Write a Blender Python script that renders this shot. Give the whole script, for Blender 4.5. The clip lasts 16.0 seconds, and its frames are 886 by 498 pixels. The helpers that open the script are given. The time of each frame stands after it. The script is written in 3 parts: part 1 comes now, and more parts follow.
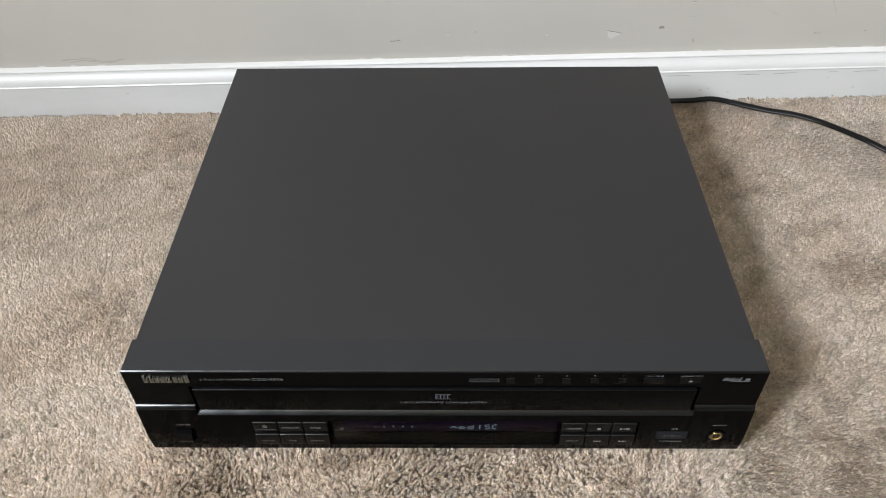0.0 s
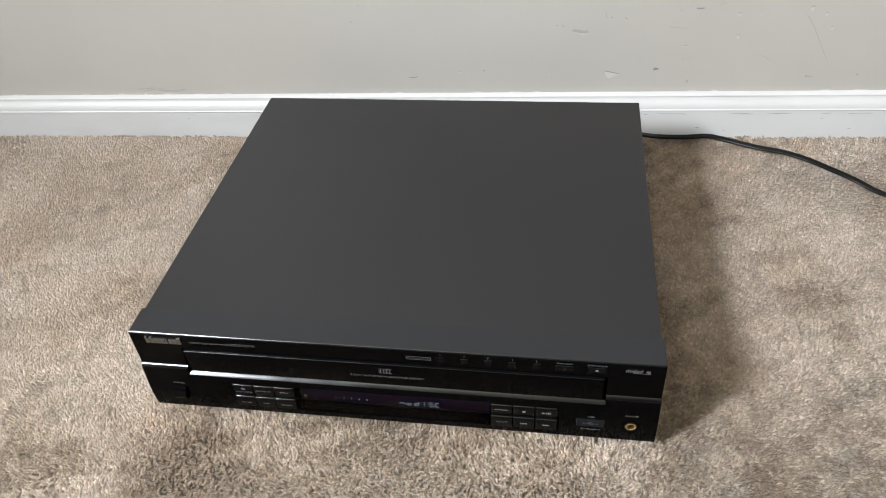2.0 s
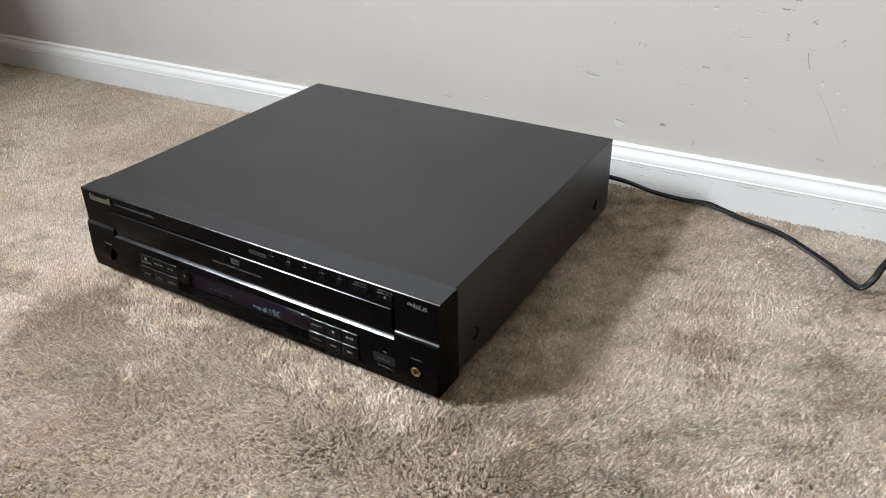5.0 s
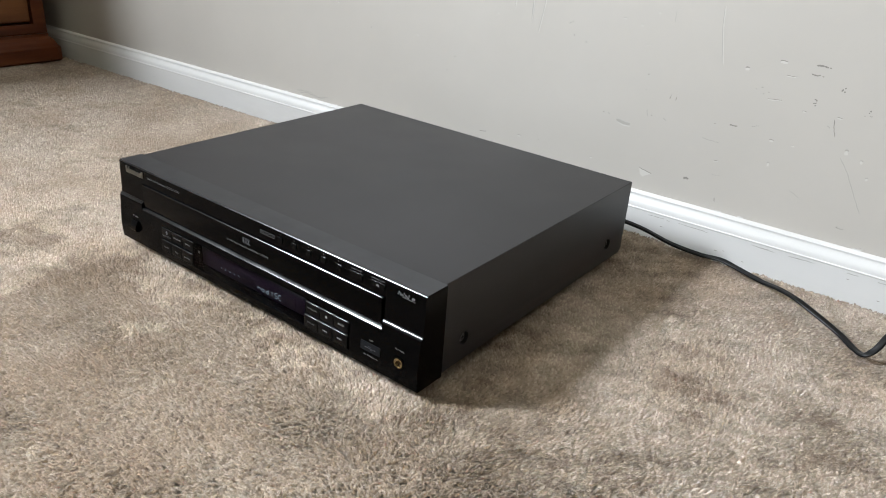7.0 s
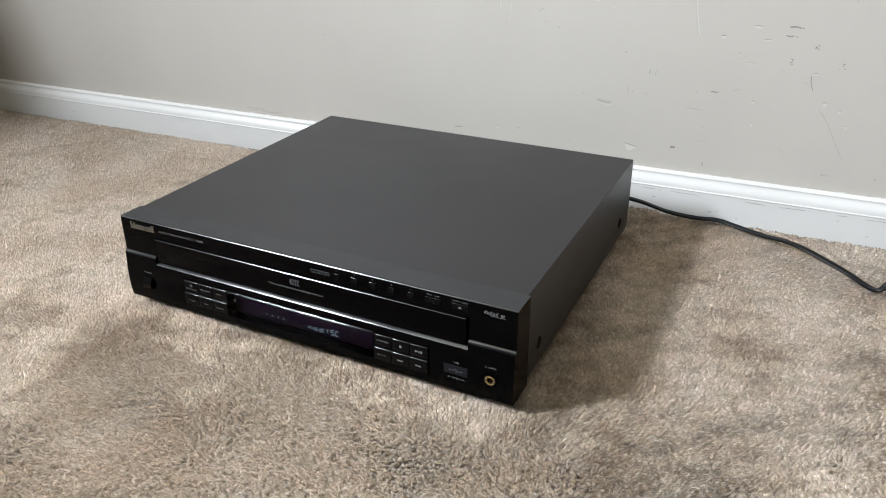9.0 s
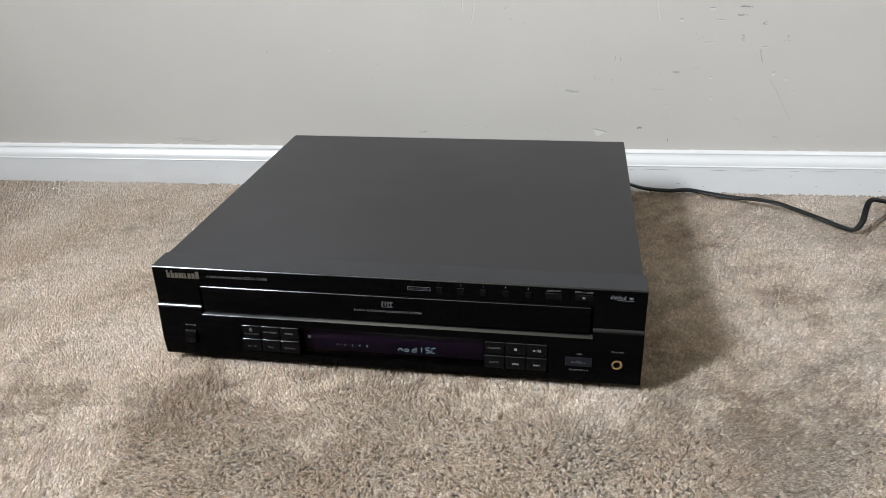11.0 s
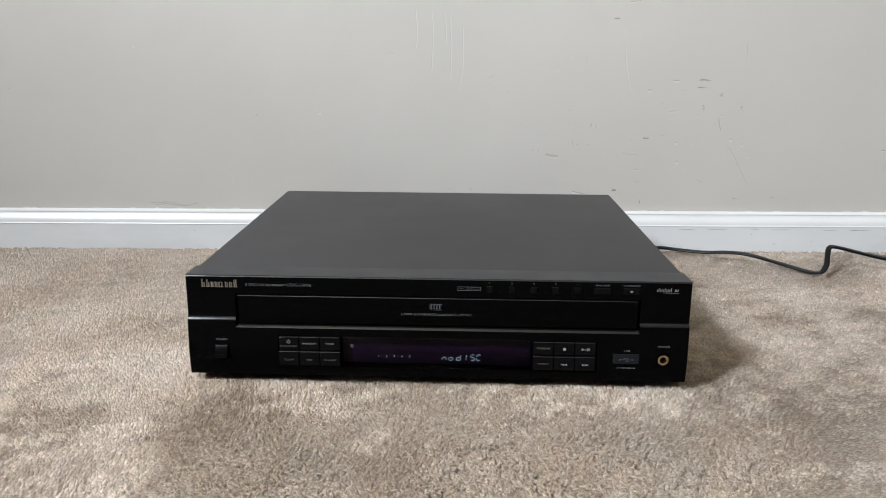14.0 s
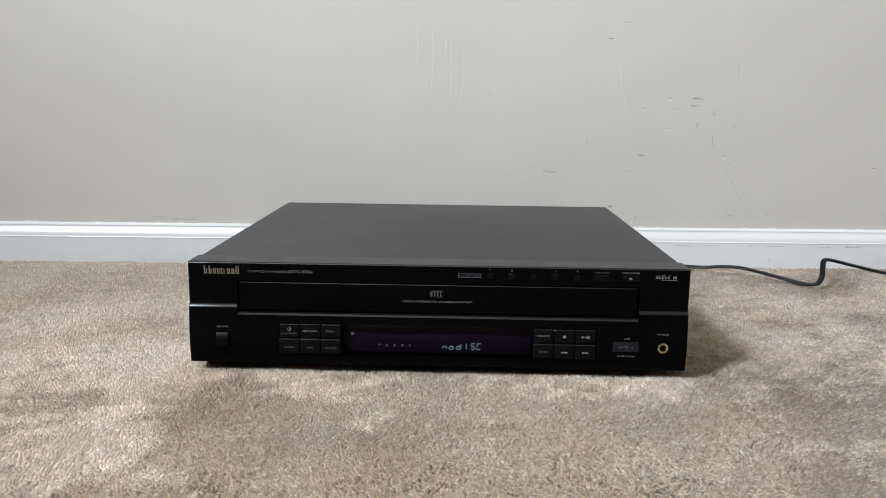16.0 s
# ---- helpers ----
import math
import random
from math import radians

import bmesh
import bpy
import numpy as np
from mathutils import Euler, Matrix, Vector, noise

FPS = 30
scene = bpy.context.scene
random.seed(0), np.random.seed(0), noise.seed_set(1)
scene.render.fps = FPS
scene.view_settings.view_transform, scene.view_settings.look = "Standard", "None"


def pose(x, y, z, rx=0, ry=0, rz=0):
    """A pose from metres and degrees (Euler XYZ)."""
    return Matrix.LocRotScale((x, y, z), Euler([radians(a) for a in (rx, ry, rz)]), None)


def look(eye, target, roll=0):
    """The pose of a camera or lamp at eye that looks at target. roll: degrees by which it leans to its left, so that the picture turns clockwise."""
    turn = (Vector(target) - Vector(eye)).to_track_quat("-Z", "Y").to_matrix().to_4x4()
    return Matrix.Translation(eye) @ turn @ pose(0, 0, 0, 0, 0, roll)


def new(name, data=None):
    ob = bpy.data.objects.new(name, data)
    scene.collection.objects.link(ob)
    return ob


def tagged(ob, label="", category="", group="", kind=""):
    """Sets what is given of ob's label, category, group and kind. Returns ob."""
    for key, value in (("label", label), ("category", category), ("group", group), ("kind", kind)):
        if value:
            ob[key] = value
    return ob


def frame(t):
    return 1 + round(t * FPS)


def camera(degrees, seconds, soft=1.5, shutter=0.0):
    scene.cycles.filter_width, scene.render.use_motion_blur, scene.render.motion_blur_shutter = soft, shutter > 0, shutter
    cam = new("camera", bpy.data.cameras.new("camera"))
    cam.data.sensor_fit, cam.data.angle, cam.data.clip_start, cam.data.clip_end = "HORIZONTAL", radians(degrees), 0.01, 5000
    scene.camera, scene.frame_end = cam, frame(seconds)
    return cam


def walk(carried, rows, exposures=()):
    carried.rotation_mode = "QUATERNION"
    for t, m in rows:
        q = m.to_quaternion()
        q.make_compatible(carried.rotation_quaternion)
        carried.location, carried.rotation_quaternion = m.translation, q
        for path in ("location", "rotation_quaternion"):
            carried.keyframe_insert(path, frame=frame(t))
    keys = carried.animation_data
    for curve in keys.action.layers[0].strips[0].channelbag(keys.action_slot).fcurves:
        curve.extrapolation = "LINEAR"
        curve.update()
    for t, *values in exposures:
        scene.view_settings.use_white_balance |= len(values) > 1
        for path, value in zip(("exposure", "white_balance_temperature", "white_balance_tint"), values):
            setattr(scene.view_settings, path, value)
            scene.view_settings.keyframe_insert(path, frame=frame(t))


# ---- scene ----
cam = camera(61.1, 16.0, soft=1.0)
PATH = [
    (0, (0.008, -0.298, 0.516), (-0.023, 1.11, -0.904), -1.0),
    (0.5, (0.008, -0.291, 0.511), (-0.028, 1.117, -0.909), -1.1),
    (1, (0.018, -0.302, 0.521), (-0.063, 1.118, -0.885), -2.2),
    (1.5, (0.06, -0.34, 0.541), (-0.107, 1.099, -0.838), -3.6),
    (2, (0.134, -0.38, 0.549), (-0.167, 1.089, -0.775), -5.2),
    (2.5, (0.202, -0.398, 0.535), (-0.231, 1.087, -0.732), -5.9),
    (3, (0.264, -0.409, 0.514), (-0.302, 1.077, -0.699), -6.5),
    (3.5, (0.32, -0.416, 0.494), (-0.361, 1.061, -0.671), -6.7),
    (4, (0.382, -0.407, 0.47), (-0.389, 1.055, -0.657), -5.9),
    (4.5, (0.437, -0.401, 0.449), (-0.412, 1.056, -0.627), -3.9),
    (7, (0.536, -0.414, 0.389), (-0.531, 1.041, -0.473), 4.2),
    (7.5, (0.528, -0.419, 0.398), (-0.518, 1.044, -0.477), 3.8),
    (8, (0.51, -0.432, 0.403), (-0.493, 1.054, -0.486), 2.4),
    (8.5, (0.46, -0.455, 0.409), (-0.456, 1.075, -0.496), 0.8),
    (9, (0.397, -0.481, 0.415), (-0.408, 1.107, -0.496), -0.8),
    (11.5, (0.1, -0.564, 0.4), (-0.123, 1.224, -0.468), -1.2),
    (12, (0.056, -0.576, 0.369), (-0.09, 1.244, -0.446), -0.1),
    (12.5, (0.029, -0.584, 0.346), (-0.073, 1.269, -0.401), 0.3),
    (13, (0.021, -0.596, 0.326), (-0.059, 1.288, -0.339), 0.3),
    (13.5, (0.023, -0.608, 0.308), (-0.044, 1.301, -0.288), 0.3),
    (14, (0.023, -0.619, 0.296), (-0.032, 1.307, -0.24), 0.4),
    (14.5, (0.024, -0.627, 0.281), (-0.029, 1.308, -0.223), 0.3),
    (15, (0.021, -0.634, 0.264), (-0.028, 1.312, -0.198), 0.4),
    (15.5, (0.019, -0.636, 0.253), (-0.028, 1.316, -0.18), 0.5),
    (16, (0.019, -0.64, 0.241), (-0.025, 1.32, -0.155), 0.7),
]
walk(cam, [(t, look(eye, target, roll)) for t, eye, target, roll in PATH],
     exposures=[(0, -0.26, 6570, 10), (2.0, -0.18, 6570, 10), (4.5, -0.10, 6490, 10), (7.0, -0.12, 6420, 9), (9.0, -0.12, 6400, 9), (11.5, -0.26, 6370, 10), (16.0, -0.27, 6330, 10)])

# ---- light ----
ROOM = pose(0, 0.478, 0, 0, 0, 2.06)      # the room stands 2 degrees askew of the player
WIN = (-1.46, -1.74, 1.80, 1.15, 1.35)    # window in the west wall, in the room's frame: x, y, z, width, height


def daylight():
    world = bpy.data.worlds.new("sky")
    scene.world = world
    world.use_nodes = True
    nt = world.node_tree
    sky = nt.nodes.new("ShaderNodeTexSky")
    sky.sky_type, sky.sun_disc = "NISHITA", False
    sky.sun_elevation, sky.sun_rotation = radians(40), radians(60)
    nt.links.new(sky.outputs[0], nt.nodes["Background"].inputs[0])
    nt.nodes["Background"].inputs[1].default_value = 0.05
    lamp = bpy.data.lights.new("window_light", "AREA")
    lamp.shape, lamp.size, lamp.size_y, lamp.spread = "RECTANGLE", 0.44, 0.6, radians(142)
    lamp.energy, lamp.color = 186, (0.90, 0.97, 1.05)
    ob = new("window_light", lamp)
    # skylight falls downwards through the window
    ob.matrix_world = ROOM @ look((WIN[0], WIN[1], WIN[2] + 0.02), (WIN[0] + 0.85, WIN[1] + 0.17, WIN[2] - 0.16))


daylight()


# ---- materials ----
def material(name, colour, rough=0.5, metal=0.0, spec=0.5):
    m = bpy.data.materials.new(name)
    m.use_nodes = True
    b = m.node_tree.nodes["Principled BSDF"]
    b.inputs["Base Color"].default_value = (*colour, 1)
    b.inputs["Roughness"].default_value = rough
    b.inputs["Metallic"].default_value = metal
    b.inputs["Specular IOR Level"].default_value = spec
    return m, m.node_tree, b


def noise_node(nt, scale, detail=4.0, rough=0.55, stretch=None):
    co = nt.nodes.new("ShaderNodeTexCoord")
    n = nt.nodes.new("ShaderNodeTexNoise")
    n.inputs["Scale"].default_value, n.inputs["Detail"].default_value = scale, detail
    n.inputs["Roughness"].default_value = rough
    if stretch:
        mp = nt.nodes.new("ShaderNodeMapping")
        mp.inputs["Scale"].default_value = stretch
        nt.links.new(co.outputs["Object"], mp.inputs[0])
        nt.links.new(mp.outputs[0], n.inputs["Vector"])
    else:
        nt.links.new(co.outputs["Object"], n.inputs["Vector"])
    return n.outputs[0]


def ramp(nt, source, stops):
    r = nt.nodes.new("ShaderNodeValToRGB")
    while len(r.color_ramp.elements) < len(stops):
        r.color_ramp.elements.new(0.5)
    for e, (p, c) in zip(r.color_ramp.elements, stops):
        e.position, e.color = p, (*c, 1)
    nt.links.new(source, r.inputs[0])
    return r.outputs[0]


def bump(nt, bsdf, source, strength, distance, chain=None):
    b = nt.nodes.new("ShaderNodeBump")
    b.inputs["Strength"].default_value, b.inputs["Distance"].default_value = strength, distance
    nt.links.new(source, b.inputs["Height"])
    if chain:
        nt.links.new(chain, b.inputs["Normal"])
    nt.links.new(b.outputs[0], bsdf.inputs["Normal"])
    return b.outputs[0]


def grey(v):
    return (v, v, v)


def wall_paint():
    m, nt, b = material("wall_paint", (0.42, 0.41, 0.39), 0.42, spec=0.35)
    stain = noise_node(nt, 2.2, 5, 0.6)
    nt.links.new(ramp(nt, stain, [(0.3, (0.424, 0.391, 0.353)), (0.7, (0.468, 0.433, 0.392))]), b.inputs["Base Color"])
    nt.links.new(ramp(nt, noise_node(nt, 7, 4), [(0.35, grey(0.36)), (0.7, grey(0.52))]), b.inputs["Roughness"])
    first = bump(nt, b, noise_node(nt, 330, 3), 0.12, 0.0004)
    second = bump(nt, b, noise_node(nt, 45, 4, 0.6), 0.22, 0.0012, first)
    bump(nt, b, noise_node(nt, 9, 3), 0.25, 0.004, second)
    return m


def ceiling_paint():
    m, nt, b = material("ceiling_paint", (0.58, 0.545, 0.42), 0.9)
    bump(nt, b, noise_node(nt, 120, 3), 0.3, 0.001)
    return m


def trim_paint():
    m, nt, b = material("trim_paint", (0.8, 0.81, 0.82), 0.32)
    nt.links.new(ramp(nt, noise_node(nt, 14, 6, 0.6, (0.25, 1, 1)), [(0.25, (0.51, 0.495, 0.48)), (0.5, (0.588, 0.572, 0.555)), (1, (0.64, 0.622, 0.603))]), b.inputs["Base Color"])
    first = bump(nt, b, noise_node(nt, 60, 4, 0.6, (0.12, 1, 1)), 0.22, 0.0008)
    bump(nt, b, noise_node(nt, 260, 3), 0.08, 0.0003, first)
    return m


def carpet_pile():
    m, nt, b = material("carpet_pile", (0.45, 0.38, 0.3), 0.9, spec=0.08)
    geo = nt.nodes.new("ShaderNodeNewGeometry")
    yarn = ramp(nt, geo.outputs["Random Per Island"], [(0.0, (0.164, 0.140, 0.119)), (0.3, (0.194, 0.167, 0.144)), (0.7, (0.215, 0.186, 0.161)), (1.0, (0.273, 0.239, 0.210))])
    soil = ramp(nt, noise_node(nt, 7.5, 6, 0.62), [(0.39, (0.88, 0.84, 0.81)), (0.48, (0.95, 0.93, 0.915)), (0.56, (1.04, 1.04, 1.04))])
    mix = nt.nodes.new("ShaderNodeMix")
    mix.data_type, mix.blend_type = "RGBA", "MULTIPLY"
    mix.inputs["Factor"].default_value = 1
    nt.links.new(yarn, mix.inputs["A"])
    nt.links.new(soil, mix.inputs["B"])
    fibre = ramp(nt, noise_node(nt, 210, 5, 0.72), [(0.32, grey(0.84)), (0.5, grey(1.0)), (0.68, grey(1.16))])
    fine = nt.nodes.new("ShaderNodeMix")
    fine.data_type, fine.blend_type = "RGBA", "MULTIPLY"
    fine.inputs["Factor"].default_value = 1
    nt.links.new(mix.outputs["Result"], fine.inputs["A"])
    nt.links.new(fibre, fine.inputs["B"])
    mix = fine
    # nap shading painted as colour: paler where pile leans back, darker and browner forward
    nap_shade = nt.nodes.new("ShaderNodeAttribute")
    nap_shade.attribute_name = "nap_shade"
    shade_tone = ramp(nt, nap_shade.outputs["Fac"], [(0.0, (0.62, 0.602, 0.58)), (0.3, (0.83, 0.815, 0.79)), (0.6, (1.02, 1.015, 1.005)), (1.0, (1.26, 1.255, 1.25))])
    nap_shaded = nt.nodes.new("ShaderNodeMix")
    nap_shaded.data_type, nap_shaded.blend_type = "RGBA", "MULTIPLY"
    nap_shaded.inputs["Factor"].default_value = 1
    nt.links.new(mix.outputs["Result"], nap_shaded.inputs["A"])
    nt.links.new(shade_tone, nap_shaded.inputs["B"])
    mix = nap_shaded
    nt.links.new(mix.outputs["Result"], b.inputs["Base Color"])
    # soft fibres scatter light mostly upwards, whatever way a strand's side faces
    fuzz, unit = nt.nodes.new("ShaderNodeVectorMath"), nt.nodes.new("ShaderNodeVectorMath")
    fuzz.operation, unit.operation = "ADD", "NORMALIZE"
    fuzz.inputs[1].default_value = (0, 0, 0.9)
    nt.links.new(geo.outputs["Normal"], fuzz.inputs[0])
    nt.links.new(fuzz.outputs[0], unit.inputs[0])
    nt.links.new(unit.outputs[0], b.inputs["Normal"])
    # light seeps through the loose fibres
    b.subsurface_method = "BURLEY"
    b.inputs["Subsurface Weight"].default_value = 1.0
    b.inputs["Subsurface Radius"].default_value = (1.0, 0.85, 0.7)
    b.inputs["Subsurface Scale"].default_value = 0.0055
    return m


def carpet_backing():
    m, nt, b = material("carpet_backing", (0.22, 0.19, 0.165), 0.95, spec=0.1)
    yarn = ramp(nt, noise_node(nt, 330, 4), [(0.3, (0.195, 0.168, 0.144)), (0.7, (0.245, 0.213, 0.185))])
    soil = ramp(nt, noise_node(nt, 7.5, 6, 0.62), [(0.39, (0.88, 0.84, 0.81)), (0.48, (0.95, 0.93, 0.915)), (0.56, (1.04, 1.04, 1.04))])
    mix = nt.nodes.new("ShaderNodeMix")
    mix.data_type, mix.blend_type = "RGBA", "MULTIPLY"
    mix.inputs["Factor"].default_value = 1
    nt.links.new(yarn, mix.inputs["A"])
    nt.links.new(soil, mix.inputs["B"])
    nt.links.new(mix.outputs["Result"], b.inputs["Base Color"])
    bump(nt, b, noise_node(nt, 300, 3), 0.9, 0.004)
    return m


def black_coat():
    m, nt, b = material("black_powder_coat", (0.0143, 0.0133, 0.0142), 0.37, spec=0.37)
    nt.links.new(ramp(nt, noise_node(nt, 6, 5), [(0.3, grey(0.39)), (0.7, grey(0.46))]), b.inputs["Roughness"])
    bump(nt, b, noise_node(nt, 1500, 2), 0.12, 0.0002)
    return m


def black_plastic(name="black_plastic", value=0.0008, rough=0.12, spec=0.05):
    m, nt, b = material(name, (value, value * 1.02, value * 1.15), rough, spec=spec)
    nt.links.new(ramp(nt, noise_node(nt, 25, 4), [(0.3, grey(rough - 0.04)), (0.75, grey(rough + 0.07))]), b.inputs["Roughness"])
    bump(nt, b, noise_node(nt, 900, 2), 0.05, 0.0002)
    return m


def cherry_wood():
    m, nt, b = material("cherry_wood", (0.2, 0.07, 0.025), 0.42, spec=0.25)
    grain = noise_node(nt, 14, 7, 0.62, (1, 0.18, 1.6))
    nt.links.new(ramp(nt, grain, [(0.25, (0.05, 0.0125, 0.005)), (0.5, (0.115, 0.031, 0.010)), (0.75, (0.19, 0.06, 0.019))]), b.inputs["Base Color"])
    bump(nt, b, grain, 0.15, 0.001)
    return m


def honey_wood():
    m, nt, b = material("honey_wood", (0.3, 0.13, 0.04), 0.42, spec=0.3)
    grain = noise_node(nt, 10, 7, 0.62, (1, 0.2, 1.6))
    nt.links.new(ramp(nt, grain, [(0.25, (0.10, 0.033, 0.010)), (0.55, (0.2, 0.075, 0.022)), (0.8, (0.28, 0.12, 0.04))]), b.inputs["Base Color"])
    return m


def glow(name, colour, strength):
    m, nt, b = material(name, (0.02, 0.02, 0.02), 0.4)
    b.inputs["Emission Color"].default_value = (*colour, 1)
    b.inputs["Emission Strength"].default_value = strength
    return m


WALL, CEIL, TRIM, PILE, BACKING = wall_paint(), ceiling_paint(), trim_paint(), carpet_pile(), carpet_backing()
COAT, PLASTIC = black_coat(), black_plastic()
# lighter matt copy of the front's plastic, so its top face looks lit
LIT_MATT = black_plastic("lit_matt_plastic", 0.0125, 0.37, 0.37)
# shinier copy of the same black plastic, strengthening highlights on ledges and edges
GLINT_EDGE = black_plastic("glint_black_plastic", 0.003, 0.18, 0.5)
BUTTON = black_plastic("button_plastic", 0.0018, 0.20, 0.12)
USBCAP = black_plastic("cap_plastic", 0.0105, 0.4)
RUBBER = black_plastic("black_rubber", 0.0035, 0.34, 0.2)
CHERRY, HONEY = cherry_wood(), honey_wood()
DARK = material("dark_cavity", (0.004, 0.004, 0.004), 0.7)[0]
PRINT = material("pale_print", (0.17, 0.17, 0.177), 0.55)[0]
DIMPRINT = material("grey_print", (0.085, 0.085, 0.093), 0.55)[0]
SILVER = material("silver_badge", (0.34, 0.32, 0.28), 0.35, 0.9)[0]
GOLD = material("gold_plate", (0.64, 0.51, 0.31), 0.25, 1.0)[0]
STEEL = material("dark_steel", (0.16, 0.16, 0.17), 0.42, 1.0)[0]


def smoked_glass():
    m, nt, b = material("smoked_window", (0, 0, 0), 0.06)
    clear, gloss, mix, fres = (nt.nodes.new("ShaderNode" + k) for k in ("BsdfTransparent", "BsdfGlossy", "MixShader", "Fresnel"))
    clear.inputs[0].default_value = (0.85, 0.8, 0.88, 1)
    gloss.inputs["Roughness"].default_value = 0.07
    fres.inputs[0].default_value = 1.18
    nt.links.new(fres.outputs[0], mix.inputs[0])
    nt.links.new(clear.outputs[0], mix.inputs[1])
    nt.links.new(gloss.outputs[0], mix.inputs[2])
    nt.links.new(mix.outputs[0], nt.nodes["Material Output"].inputs[0])
    nt.nodes.remove(b)
    return m


GLASS = smoked_glass()
PANEL = material("display_backing", (0.0065, 0.0022, 0.010), 0.5, spec=0.15)[0]
VFD, VFDRED = glow("vfd_glow", (0.62, 0.9, 1.0), 0.75), glow("vfd_red", (1.0, 0.25, 0.3), 0.25)
# these three also paint the light and shade of dents and grooves
SCRATCH_AND_LIGHT = material("plaster_and_dent_light", (0.510, 0.485, 0.444), 0.7)[0]
SCUFF_AND_SHADE = material("dark_scuff_and_shade", (0.221, 0.205, 0.182), 0.7)[0]
SMUDGE_AND_SHADE = material("grey_smudge_and_shade", (0.345, 0.325, 0.293), 0.6)[0]


# ---- mesh helpers ----
def mesh_of(bm, name):
    me = bpy.data.meshes.new(name)
    bm.normal_update()
    bm.to_mesh(me)
    bm.free()
    return me


def part(name, bm, mat, parent=None, label="", smooth=0):
    me = mesh_of(bm, name) if isinstance(bm, bmesh.types.BMesh) else bm
    me.materials.clear()
    me.materials.append(mat)
    if smooth:
        me.polygons.foreach_set("use_smooth", [True] * len(me.polygons))
        me.set_sharp_from_angle(angle=radians(smooth))
    ob = new(name, me)
    if parent:
        ob.parent = parent
    if label:
        tagged(ob, label)
    return ob


def box(x0, x1, y0, y1, z0, z1, bevel=0.0, segments=2):
    bm = bmesh.new()
    bmesh.ops.create_cube(bm, size=1)
    bmesh.ops.transform(bm, matrix=Matrix.Translation(((x0 + x1) / 2, (y0 + y1) / 2, (z0 + z1) / 2)) @ Matrix.Diagonal((x1 - x0, y1 - y0, z1 - z0, 1)), verts=bm.verts)
    if bevel:
        bmesh.ops.bevel(bm, geom=bm.edges[:], offset=bevel, segments=segments, affect="EDGES", profile=0.6)
    return bm


def prism(profile, x0, x1):
    """A profile of (y, z) drawn out along x."""
    bm = bmesh.new()
    a = [bm.verts.new((x0, y, z)) for y, z in profile]
    b = [bm.verts.new((x1, y, z)) for y, z in profile]
    n = len(profile)
    for i in range(n):
        bm.faces.new((a[i], a[(i + 1) % n], b[(i + 1) % n], b[i]))
    bm.faces.new(a[::-1])
    bm.faces.new(b)
    bmesh.ops.recalc_face_normals(bm, faces=bm.faces)
    return bm


def disc(radius, depth, at, axis="y", sides=32, inner=0.0, bevel=0.0):
    """A disc, or a ring with an inner radius, whose thickness runs along an axis."""
    bm = bmesh.new()
    if inner:
        rings = []
        for r, d in ((inner, -0.5), (radius, -0.5), (radius, 0.5), (inner, 0.5)):
            rings.append([bm.verts.new((r * math.cos(2 * math.pi * k / sides), r * math.sin(2 * math.pi * k / sides), d * depth)) for k in range(sides)])
        for i in range(4):
            p, q = rings[i], rings[(i + 1) % 4]
            for k in range(sides):
                bm.faces.new((p[k], p[(k + 1) % sides], q[(k + 1) % sides], q[k]))
    else:
        bmesh.ops.create_cone(bm, cap_ends=True, segments=sides, radius1=radius, radius2=radius, depth=depth)
    if bevel:
        rim = [e for e in bm.edges if abs(e.verts[0].co.z - e.verts[1].co.z) < 1e-7]
        bmesh.ops.bevel(bm, geom=rim, offset=bevel, segments=2, affect="EDGES")
    bmesh.ops.recalc_face_normals(bm, faces=bm.faces)
    turn = {"y": pose(*at, 90), "x": pose(*at, 0, 90), "z": pose(*at)}[axis]
    bmesh.ops.transform(bm, matrix=turn, verts=bm.verts)
    return bm


def join(*some):
    out = bmesh.new()
    for bm in some:
        me = mesh_of(bm, "piece")
        out.from_mesh(me)
        bpy.data.meshes.remove(me)
    return out


def carve(bm, cutters):
    """The mesh bm with the meshes of cutters cut out of it."""
    body, tool = new("body", mesh_of(bm, "body")), new("tool", mesh_of(join(*cutters), "tool"))
    mod = body.modifiers.new("cut", "BOOLEAN")
    mod.object, mod.operation, mod.solver = tool, "DIFFERENCE", "EXACT"
    dg = bpy.context.evaluated_depsgraph_get()
    me = bpy.data.meshes.new_from_object(body.evaluated_get(dg))
    for ob in (body, tool):
        data = ob.data
        bpy.data.objects.remove(ob)
        bpy.data.meshes.remove(data)
    return me


def lettering(body, x, y, z, height, mat, parent, wide=1.0, width=None, align="CENTER", name="lettering"):
    """Words of the built-in font, upright on a plane that faces -y; x, z: middle of the capitals."""
    cu = bpy.data.curves.new(name, "FONT")
    cu.body, cu.align_x, cu.size, cu.extrude, cu.offset = body, align, height / 0.69, 0.00004, -0.03 * height
    cu.resolution_u = 3
    tmp = new("tmp", cu)
    dg = bpy.context.evaluated_depsgraph_get()
    me = bpy.data.meshes.new_from_object(tmp.evaluated_get(dg))
    bpy.data.objects.remove(tmp)
    bpy.data.curves.remove(cu)
    xs = [v.co.x for v in me.vertices]
    s = width / (max(xs) - min(xs)) if width else wide
    me.transform(pose(x, y, z - height / 2, 90) @ Matrix.Diagonal((s, 1, 1, 1)))
    return part(name, me, mat, parent)


